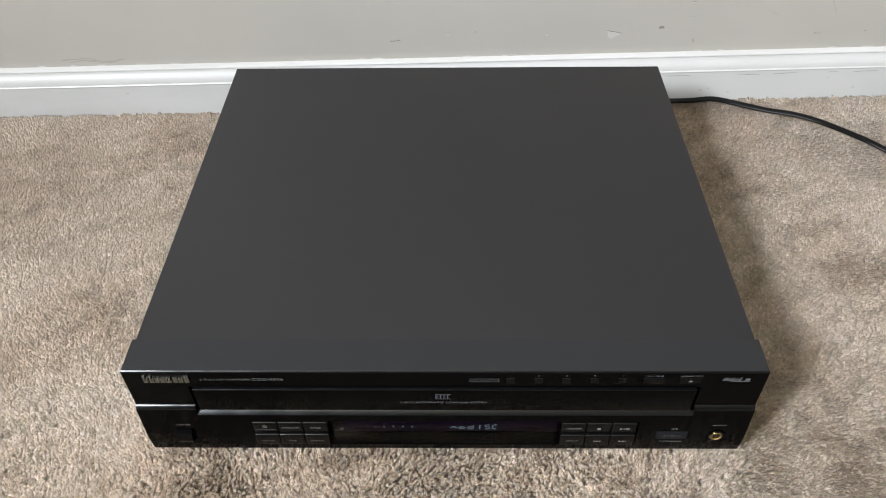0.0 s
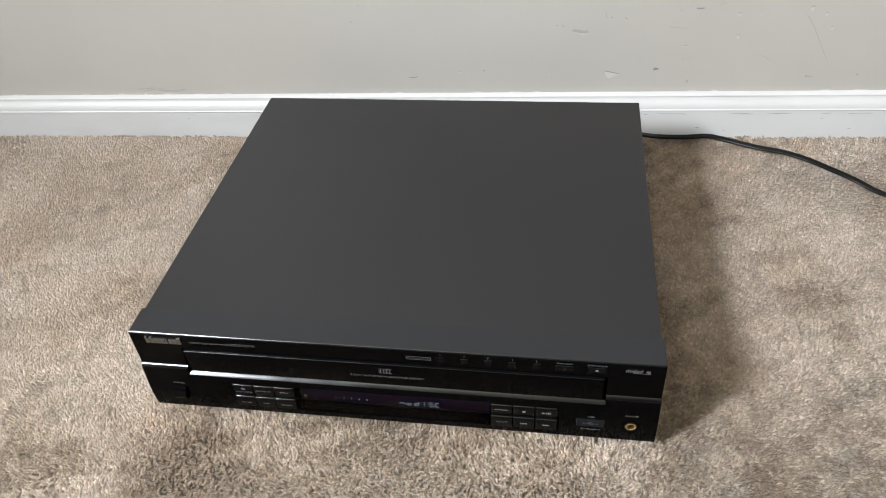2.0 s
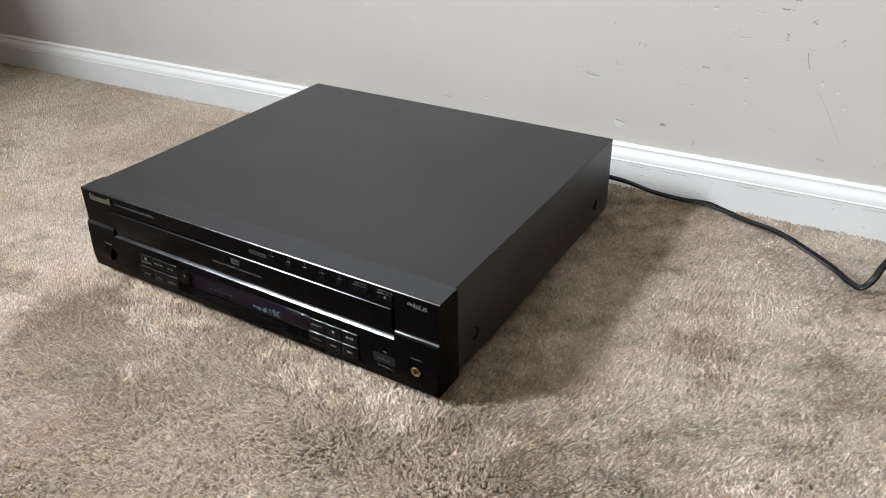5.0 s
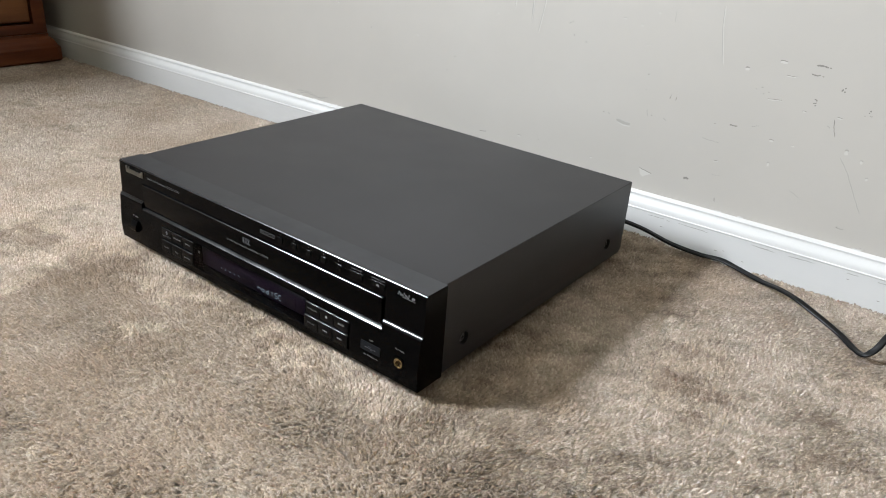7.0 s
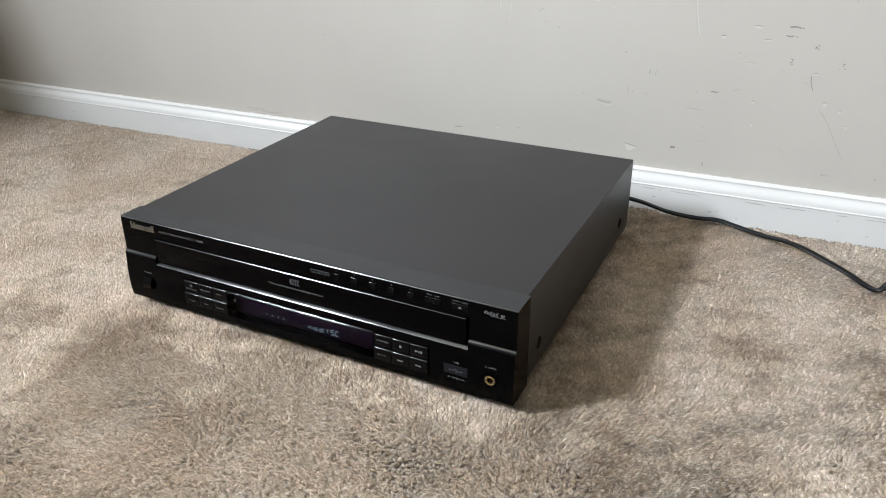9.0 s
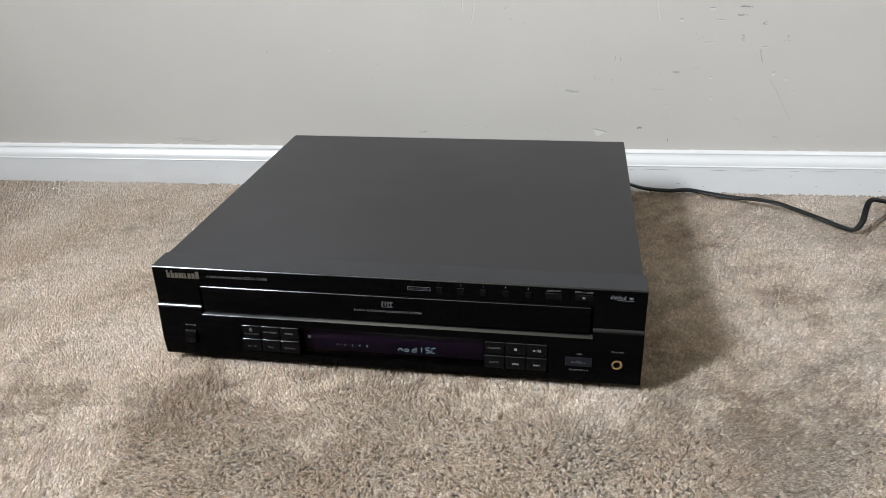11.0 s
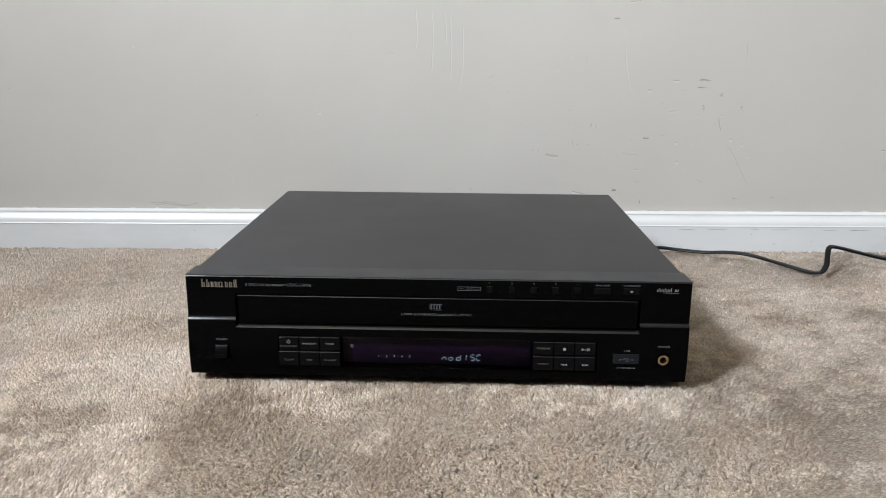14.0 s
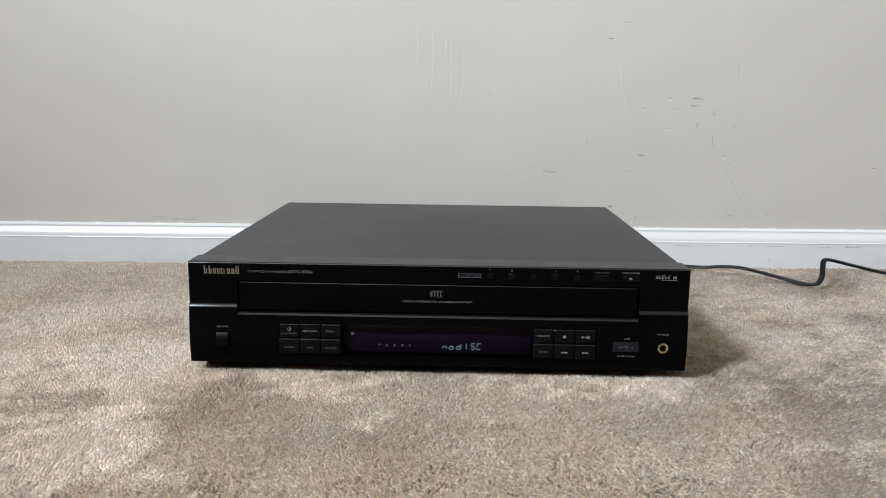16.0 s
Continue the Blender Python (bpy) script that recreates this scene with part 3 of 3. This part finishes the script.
def tray(top):
    ob = part("disc_tray", box(-0.1749, 0.1749, -0.0026, 0.014, 0.0543, 0.0797, 0.0011, 3), black_plastic("tray_plastic", 0.0007, 0.08, 0.05), top, "glossy black tray door", 12)
    # shinier copy on the upward faces draws the tray's highlight line
    ob.data.materials.append(GLINT_EDGE)
    for face in ob.data.polygons:
        if face.normal.z > 0.3:
            face.material_index = 1
    lettering("5 DISC AUTOMATIC LOADING SYSTEM", -0.0002, -0.00268, 0.0648, 0.0020, PRINT, ob, width=0.061)
    some = [bar(-0.0058, 0.005, 0.0742, 0.0746, -0.00275), bar(-0.0058, 0.005, 0.0690, 0.0693, -0.00275), bar(-0.0058, -0.0054, 0.0700, 0.0733, -0.00275)]
    some += [bar(-0.0050 + 0.0025 * k, -0.0044 + 0.0025 * k, 0.0700, 0.0735, -0.00275, 0.0002) for k in range(4)] + [bar(-0.0044 + 0.0025 * k, -0.0034 + 0.0025 * k, 0.0700, 0.0704, -0.00275) for k in range(4)]
    some += [bar(-0.0044 + 0.0025 * k, -0.0034 + 0.0025 * k, 0.0729, 0.0733, -0.00275) for k in range(4)]
    part("printed_mark", join(*some), DIMPRINT, ob, "small pale printed emblem")


def tri(x, z, w, h, y, flip=False):
    return plate([(x, z - h / 2), (x + w, z), (x, z + h / 2)] if not flip else [(x + w, z - h / 2), (x + w, z + h / 2), (x, z)], y)


def button(name, top, x0, x1, z0, z1, y, mat=BUTTON, bevel=0.0008, deep=0.006):
    ob = part(name, box(x0, x1, y, y + deep, z0, z1, bevel, 3), mat, top, smooth=40)
    ob.data.materials.append(GLINT_EDGE)      # upward faces take the shinier copy, to force a highlight
    for face in ob.data.polygons:
        if face.normal.z > 0.25:
            face.material_index = 1
    return ob


def controls(top):
    # left block, two rows of three
    for r, (z0, z1) in enumerate(((0.0302, 0.0430), (0.0166, 0.0299))):
        face = (-0.0062, -0.0080)[r]
        ink = face - 0.00008
        for c in range(3):
            x0 = -0.1395 + 0.0184 * c
            b = button("function_button", top, x0, x0 + 0.0179, z0, z1, face, bevel=0.0012)
            word = (("ON/STANDBY", "PROGRAM", "INTRO"), ("CD/USB", "TIME", "DIMMER"))[r][c]
            width = ((0.0148, 0.0122, 0.0072), (0.0090, 0.0056, 0.0100))[r][c]
            first = r == 0 and c == 0
            lettering(word, x0 + 0.0089, ink, 0.0342 if first else (z0 + z1) / 2 + (0.0002 if r == 0 else -0.0012), 0.0017, DIMPRINT if first or r else PRINT, b, width=width)
            if first:
                ring = plate([(x0 + 0.0089 + 0.0016 * math.sin(a), 0.0384 + 0.0016 * math.cos(a)) for a in [0.6 + k * 5.08 / 20 for k in range(21)]] + [(x0 + 0.0089 + 0.0012 * math.sin(a), 0.0384 + 0.0012 * math.cos(a)) for a in [5.68 - k * 5.08 / 20 for k in range(21)]], ink)
                part("icon", join(ring, bar(x0 + 0.00872, x0 + 0.00908, 0.0386, 0.0406, ink)), PRINT, b)
    # right block
    for r, (z0, z1) in enumerate(((0.0296, 0.0422), (0.0160, 0.0293))):
        face = (-0.0062, -0.0080)[r]
        ink = face - 0.00008
        for c in range(3):
            x0 = 0.0852 + 0.0184 * c
            b = button("function_button", top, x0, x0 + 0.0179, z0, z1, face, bevel=0.0012)
            xm, zm = x0 + 0.009, (z0 + z1) / 2 - (0.0 if r == 0 else 0.0006)
            if c == 0:
                lettering(("RANDOM", "REPEAT")[r], xm, ink, zm + 0.0004, 0.0017, (PRINT, DIMPRINT)[r], b, width=(0.0112, 0.0090)[r])
            elif (r, c) == (0, 1):
                part("icon", bar(xm - 0.0012, xm + 0.0012, zm - 0.0012, zm + 0.0012, ink), PRINT, b)
            elif (r, c) == (0, 2):
                part("icon", join(tri(xm - 0.0034, zm, 0.0026, 0.0024, ink), bar(xm - 0.0004, xm - 0.0001, zm - 0.0013, zm + 0.0013, ink, 0.0006), bar(xm + 0.0012, xm + 0.0020, zm - 0.0012, zm + 0.0012, ink), bar(xm + 0.0026, xm + 0.0034, zm - 0.0012, zm + 0.0012, ink)), PRINT, b)
            elif c == 1:
                part("icon", join(bar(xm - 0.0027, xm - 0.0023, zm - 0.001, zm + 0.001, ink), tri(xm - 0.0021, zm, 0.0022, 0.002, ink, True), tri(xm + 0.0003, zm, 0.0022, 0.002, ink, True)), PRINT, b)
            else:
                part("icon", join(tri(xm - 0.0026, zm, 0.0022, 0.002, ink), tri(xm - 0.0002, zm, 0.0022, 0.002, ink), bar(xm + 0.0022, xm + 0.0026, zm - 0.001, zm + 0.001, ink)), PRINT, b)
    part("control_rim", prism([(-0.004, 0.0138), (lowy(0.0138) - 0.0004, 0.0138), (lowy(0.0142) - 0.0006, 0.0143), (lowy(0.0148) - 0.0004, 0.0148), (-0.004, 0.0148)], -0.1402, 0.1412), PLASTIC, top)
    # power switch, disc keys
    bulge = [(LOW - d, 0.0343 - 0.0125 * k) for k, d in ((0, 0.0006), (0.08, 0.0014), (0.3, 0.0029), (0.55, 0.0041), (0.72, 0.0045), (0.84, 0.0042), (0.94, 0.0030), (1, 0.0010))]
    part("power_button", prism([(0.0, 0.0343)] + bulge + [(0.0, 0.0218)], -0.1956, -0.1850), BUTTON, top, smooth=40)
    for k in range(5):
        x = 0.0431 + 0.019 * k
        button("disc_button", top, x, x + 0.0058, 0.0850, 0.0910, -0.0009, bevel=0.0003)
    button("disc_skip_button", top, 0.1361, 0.1507, 0.0852, 0.0910, -0.0009, bevel=0.0003)
    b = button("open_close_button", top, 0.1611, 0.1757, 0.0852, 0.0910, -0.0009, bevel=0.0003)
    part("icon", join(plate([(0.1670, 0.0880), (0.1698, 0.0880), (0.1684, 0.0892)], -0.0010), bar(0.1670, 0.1698, 0.0872, 0.0876, -0.0010)), PRINT, b)
    # socket covers
    cap = part("usb_cover", box(0.1555, 0.1779, LOW - 0.0005, 0.0, 0.0231, 0.0319, 0.0004), USBCAP, top, "dark grey rubber cover")
    some = [bar(0.1615, 0.1720, 0.0270, 0.0272, LOW - 0.0006), bar(0.1650, 0.1685, 0.0285, 0.0287, LOW - 0.0006), bar(0.1660, 0.1695, 0.0257, 0.0259, LOW - 0.0006)]
    some += [bar(0.1640, 0.1642, 0.0270, 0.0286, LOW - 0.0006, 0.0012), tri(0.1720, 0.0271, 0.0012, 0.0012, LOW - 0.0006), bar(0.1608, 0.1618, 0.0266, 0.0276, LOW - 0.0006)]
    part("icon", join(*some), DIMPRINT, cap)
    jack = part("headphone_socket", disc(0.0062, 0.008, (0.199, -0.0024, 0.0272), "y", 40, 0.0044), PLASTIC, top)
    part("gold_ring", disc(0.0046, 0.008, (0.199, -0.0032, 0.0272), "y", 40, 0.0030, bevel=0.0004), GOLD, jack, "gold-plated ring")
    part("socket_bore", disc(0.0031, 0.001, (0.199, 0.002, 0.0272), "y", 24), DARK, jack)


def display(top):
    y = LOW - 0.0001
    ob = part("display_window", box(-0.0839, 0.0839, y, y + 0.0022, 0.0154, 0.0432, 0.0010, 1), GLASS, top, "smoked violet-black display window", 12)
    pane = bmesh.new()
    pane.from_mesh(ob.data)
    bmesh.ops.delete(pane, geom=[f for f in pane.faces if f.normal.y > 0.2], context="FACES")
    pane.to_mesh(ob.data)
    pane.free()
    part("display_backing", box(-0.0840, 0.0840, 0.0044, 0.0060, 0.0152, 0.0434), PANEL, top)
    lit = part("display_tube", box(-0.070, 0.060, 0.0042, 0.0050, 0.0160, 0.0330), PANEL, top, "dark display tube with pale lit digits")
    front = 0.0040
    for k in range(5):
        lettering(str(k + 1), -0.0522 + 0.0070 * k, front, 0.0219, 0.0022, VFD, lit, wide=1.2, name="digit")
    part("lit_dash", bar(-0.0504, -0.0491, 0.0218, 0.0221, front), VFDRED, lit)
    for segs, x in (("ceg", 0.0049), ("cdeg", 0.0110), ("bcdeg", 0.0178), ("ij", 0.0246), ("afgcd", 0.0304), ("afed", 0.0359)):
        digit(segs, x, 0.0190, 0.0036, 0.0056, front, lit)
    m = y - 0.0001
    part("printed_mark", join(bar(-0.0756, -0.0732, 0.0341, 0.0344, m), bar(-0.0756, -0.0732, 0.0365, 0.0368, m), bar(-0.0756, -0.0753, 0.0344, 0.0365, m), bar(-0.0735, -0.0732, 0.0344, 0.0365, m), bar(-0.0750, -0.0738, 0.0348, 0.0361, m)), DIMPRINT, ob)


def shell(top):
    lid = box(-W2 + 0.002, W2 - 0.002, SEAM - 0.003, BACK, BOTZ + 0.002, TOPZ - 0.0004, 0.0012, 3)
    cut = [disc(0.0066, 0.012, (s * W2, y, 0.030), "x", 32) for s in (-1, 1) for y in (0.061, 0.341)]
    part("top_cover", carve(lid, cut), COAT, top, "matt black coated sheet-metal cover", 12)
    for s in (-1, 1):
        for y in (0.061, 0.341):
            screw = part("screw", join(disc(0.0044, 0.003, (s * (W2 - 0.0056), y, 0.0295), "x", 20, bevel=0.0010)), STEEL, top)
            part("screw_slot", join(box(s * (W2 - 0.0041) - 0.0002, s * (W2 - 0.0041) + 0.0002, y - 0.0022, y + 0.0022, 0.0291, 0.0299), box(s * (W2 - 0.0041) - 0.0003, s * (W2 - 0.0041) + 0.0003, y - 0.0004, y + 0.0004, 0.0273, 0.0317)), DARK, screw)
    part("rear_panel", box(-W2 + 0.006, W2 - 0.006, BACK - 0.002, BACK + 0.0015, BOTZ + 0.004, TOPZ - 0.005, 0.0005), COAT, top)
    part("cord_grommet", disc(0.006, 0.008, (0.13, BACK + 0.004, 0.035), "y", 20, bevel=0.001), RUBBER, top)
    part("base_plate", box(-W2 + 0.003, W2 - 0.003, SEAM - 0.01, BACK - 0.002, BOTZ + 0.0005, BOTZ + 0.0022), COAT, top)
    for x in (-0.175, 0.175):
        for y in (0.05, 0.335):
            part("foot", disc(0.018, BOTZ + 0.0006 - CARPET_Z, (x, y, (BOTZ + 0.0006 + CARPET_Z) / 2), "z", 28, bevel=0.002), RUBBER, top)


def changer():
    top = new("disc_changer")
    tagged(top, "black five-disc player with lit display on beige carpet", "disc player")
    fascia(top)
    tray(top)
    controls(top)
    display(top)
    shell(top)


changer()


# ---- power cord ----
def cord():
    pts = [(0.13, 0.389, 0.035), (0.142, 0.402, 0.035), (0.18, 0.415, 0.033), (0.22, 0.432, 0.0235), (0.254, 0.453, 0.0065), (0.289, 0.463, 0.0), (0.316, 0.464, 0.0015), (0.338, 0.458, 0.0005), (0.373, 0.440, 0.002), (0.398, 0.424, 0.007), (0.42, 0.408, 0.009), (0.445, 0.395, 0.005),
           (0.471, 0.381, 0.0), (0.489, 0.364, -0.002), (0.5, 0.353, 0.001), (0.508, 0.357, 0.010), (0.513, 0.368, 0.021), (0.520, 0.380, 0.0275), (0.531, 0.384, 0.0275), (0.56, 0.383, 0.021), (0.60, 0.383, 0.012), (0.65, 0.386, 0.004), (0.72, 0.392, -0.002), (0.82, 0.40, -0.003), (1.0, 0.41, -0.003)]
    pts = [Vector(p) for p in pts]
    fine = []
    for i in range(len(pts) - 1):
        p0, p1, p2, p3 = pts[max(i - 1, 0)], pts[i], pts[i + 1], pts[min(i + 2, len(pts) - 1)]
        for k in range(8):
            u = k / 8
            fine.append(0.5 * ((2 * p1) + (p2 - p0) * u + (2 * p0 - 5 * p1 + 4 * p2 - p3) * u * u + (3 * p1 - p0 - 3 * p2 + p3) * u ** 3))
    fine.append(pts[-1])
    # flat twin-lead section: two round leads side by side
    section = []
    for c, a0 in ((0.0013, -110), (-0.0013, 70)):
        section += [(1.3 * c + 0.0019 * math.cos(radians(a0 + 22 * k)), 0.0017 * math.sin(radians(a0 + 22 * k))) for k in range(11)]
    bm = bmesh.new()
    rings = []
    for i, p in enumerate(fine):
        along = (fine[min(i + 1, len(fine) - 1)] - fine[max(i - 1, 0)]).normalized()
        over = Vector((0, -0.25, 1))
        across = along.cross(over).normalized()
        up = across.cross(along).normalized()
        rings.append([bm.verts.new(p + across * a + up * b) for a, b in section])
    n = len(section)
    for r, s in zip(rings, rings[1:]):
        for k in range(n):
            bm.faces.new((r[k], r[(k + 1) % n], s[(k + 1) % n], s[k]))
    bm.faces.new(rings[0][::-1])
    bm.faces.new(rings[-1])
    bmesh.ops.recalc_face_normals(bm, faces=bm.faces)
    ob = part("power_cord", bm, RUBBER, smooth=60)
    tagged(ob, "flat black twin-lead power cord lying on the carpet", "power cord")


cord()


# ---- carpet pile ----
def field(x, y, seed, scale):
    """A smooth random field over the floor, about -1 to 1."""
    rng = np.random.default_rng(seed)
    out = np.zeros_like(x)
    for _ in range(14):
        a, f, ph = rng.uniform(0, 2 * np.pi), rng.uniform(0.5, 1.6) / scale, rng.uniform(0, 2 * np.pi)
        out += np.sin((x * np.cos(a) + y * np.sin(a)) * f * 2 * np.pi + ph)
    return np.tanh(out / 3.4)


def pile(name, x0, x1, y0, y1, step, thick, clump, seed):
    """Leaning strands of yarn, gathered into tufts."""
    rng = np.random.default_rng(seed)
    gx, gy = np.meshgrid(np.arange(x0, x1, step), np.arange(y0, y1, step))
    x = gx.ravel() + rng.uniform(-0.6, 0.6, gx.size) * step
    y = gy.ravel() + rng.uniform(-0.6, 0.6, gx.size) * step
    keep = ~((np.abs(x) < 0.19) & (y > 0.03) & (y < 0.36)) & (y < 0.4625 + 0.036 * x) & ~((x < -1.14) & (y < 0.385))
    x, y = x[keep], y[keep]
    n = len(x)
    # each strand belongs to the nearest of the scattered tufts
    jit = rng.uniform(-0.42, 0.42, (2, 512, 512))
    ci, cj = np.floor(x / clump).astype(int), np.floor(y / clump).astype(int)
    best, dx, dy, own = np.full(n, 9.0), np.zeros(n), np.zeros(n), np.zeros(n, int)
    for i in (-1, 0, 1):
        for j in (-1, 0, 1):
            p, q = (ci + i) % 512, (cj + j) % 512
            ex, ey = x - (ci + i + 0.5 + jit[0][p, q]) * clump, y - (cj + j + 0.5 + jit[1][p, q]) * clump
            d = np.hypot(ex, ey)
            near = d < best
            best[near], dx[near], dy[near], own[near] = d[near], ex[near], ey[near], (p * 512 + q)[near]
    tuft = rng.normal(0, 1, (4, 512 * 512))[:, own]
    # the nap lies towards the room, brushed back in streaks, and sets painted shade
    nap_shade = np.zeros(n)
    for cx, cy, rx, ry, a, depth in BRUSHED_SHADE:
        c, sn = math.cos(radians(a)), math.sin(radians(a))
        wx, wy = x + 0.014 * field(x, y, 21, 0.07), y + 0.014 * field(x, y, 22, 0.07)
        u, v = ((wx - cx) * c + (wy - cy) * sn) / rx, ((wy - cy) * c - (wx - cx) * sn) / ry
        nap_shade += depth * np.exp(-(u * u + v * v) ** 2)
    # painted light: darker in front, paler to the left, right and rear
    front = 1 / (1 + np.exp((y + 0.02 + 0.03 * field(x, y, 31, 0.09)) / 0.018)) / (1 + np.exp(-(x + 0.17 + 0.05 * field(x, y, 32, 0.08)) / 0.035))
    nap_shade = np.clip(nap_shade + 0.22 - 0.82 * front + 0.20 / (1 + np.exp((0.25 - x) / 0.02)) + 0.45 * np.clip((-x - 0.15) / 0.3, -0.1, 1) + 0.12 * np.clip((y - 0.15) / 0.15, 0, 1) + 0.22 * field(x, y, 6, 0.13) + 0.30 * field(x, y, 9, 0.045) + 0.12 * field(x, y, 14, 0.02), -0.6, 1.0)
    away = np.hypot(np.maximum(np.abs(x) - 0.218, 0), np.maximum(-0.004 - y, 0))
    high = np.full(n, TIP_Z - CARPET_Z) + 0.0045 * np.exp(-(away / 0.03) ** 2) + 0.0003 * tuft[2] + 0.0005 * field(x, y, 7, 0.12) + 0.0005 * field(x, y, 12, 0.011) - 0.0005 * (best / clump) ** 2 + rng.normal(0, 0.00028, n)
    lx = 0.0020 * field(x, y, 5, 0.2) + 0.0004 + 0.0013 * np.clip((x - 0.2) / 0.1, 0, 1) + 0.0009 * tuft[0] - 0.05 * dx + rng.normal(0, 0.0007, n)
    ly = -0.0006 + 0.0036 * nap_shade + 0.0009 * tuft[1] - 0.05 * dy + rng.normal(0, 0.0007, n)
    r = thick * rng.uniform(0.8, 1.2, n)
    spin = rng.uniform(0, 2 * np.pi, n)
    rows = []
    for u, w in ((0.45, 1.42), (0.84, 0.93)):
        for k in range(3):
            a = spin + 2 * np.pi * k / 3 + u * 1.4
            rows.append(np.stack([x + lx * u ** 1.4 + r * w * np.cos(a), y + ly * u ** 1.4 + r * w * np.sin(a), CARPET_Z + high * u], 1))
    rows.append(np.stack([x + lx * 1.03, y + ly * 1.03, CARPET_Z + high], 1))
    co = np.stack(rows, 1).reshape(-1, 3)
    faces = [(0, 1, 4), (0, 4, 3), (1, 2, 5), (1, 5, 4), (2, 0, 3), (2, 3, 5), (3, 4, 6), (4, 5, 6), (5, 3, 6)]
    corners = (np.arange(n)[:, None, None] * 7 + np.array(faces)[None]).reshape(-1)
    me = bpy.data.meshes.new(name)
    me.vertices.add(len(co))
    me.vertices.foreach_set("co", co.astype(np.float32).ravel())
    me.loops.add(len(corners))
    me.loops.foreach_set("vertex_index", corners.astype(np.int32))
    count = len(corners) // 3
    me.polygons.add(count)
    me.polygons.foreach_set("loop_start", np.arange(0, count * 3, 3, dtype=np.int32))
    me.update(calc_edges=True)
    me.polygons.foreach_set("use_smooth", np.ones(count, dtype=bool))
    # the lean value is stored again as the strands' painted shade
    me.attributes.new("nap_shade", "FLOAT", "POINT").data.foreach_set("value", np.repeat(np.clip(nap_shade + 0.3 + 0.10 * tuft[3], 0, 1), 7).astype(np.float32))
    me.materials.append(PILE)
    ob = new(name, me)
    ob.parent = FLOOR
    ob.matrix_parent_inverse = FLOOR.matrix_world.inverted()
    tagged(ob, "beige cut-pile carpet tufts", kind="stuff")


# patches of painted nap shading, pile brushed back (above zero) and trodden forward (below): x, y, two radii, turn,
# depth
BRUSHED_SHADE = ((-0.257, 0.045, 0.035, 0.11, 0, 0.5), (-0.262, -0.06, 0.022, 0.06, 0, 0.45), (-0.245, -0.135, 0.035, 0.05, 25, 0.55), (-0.205, -0.185, 0.05, 0.022, -15, 0.35),
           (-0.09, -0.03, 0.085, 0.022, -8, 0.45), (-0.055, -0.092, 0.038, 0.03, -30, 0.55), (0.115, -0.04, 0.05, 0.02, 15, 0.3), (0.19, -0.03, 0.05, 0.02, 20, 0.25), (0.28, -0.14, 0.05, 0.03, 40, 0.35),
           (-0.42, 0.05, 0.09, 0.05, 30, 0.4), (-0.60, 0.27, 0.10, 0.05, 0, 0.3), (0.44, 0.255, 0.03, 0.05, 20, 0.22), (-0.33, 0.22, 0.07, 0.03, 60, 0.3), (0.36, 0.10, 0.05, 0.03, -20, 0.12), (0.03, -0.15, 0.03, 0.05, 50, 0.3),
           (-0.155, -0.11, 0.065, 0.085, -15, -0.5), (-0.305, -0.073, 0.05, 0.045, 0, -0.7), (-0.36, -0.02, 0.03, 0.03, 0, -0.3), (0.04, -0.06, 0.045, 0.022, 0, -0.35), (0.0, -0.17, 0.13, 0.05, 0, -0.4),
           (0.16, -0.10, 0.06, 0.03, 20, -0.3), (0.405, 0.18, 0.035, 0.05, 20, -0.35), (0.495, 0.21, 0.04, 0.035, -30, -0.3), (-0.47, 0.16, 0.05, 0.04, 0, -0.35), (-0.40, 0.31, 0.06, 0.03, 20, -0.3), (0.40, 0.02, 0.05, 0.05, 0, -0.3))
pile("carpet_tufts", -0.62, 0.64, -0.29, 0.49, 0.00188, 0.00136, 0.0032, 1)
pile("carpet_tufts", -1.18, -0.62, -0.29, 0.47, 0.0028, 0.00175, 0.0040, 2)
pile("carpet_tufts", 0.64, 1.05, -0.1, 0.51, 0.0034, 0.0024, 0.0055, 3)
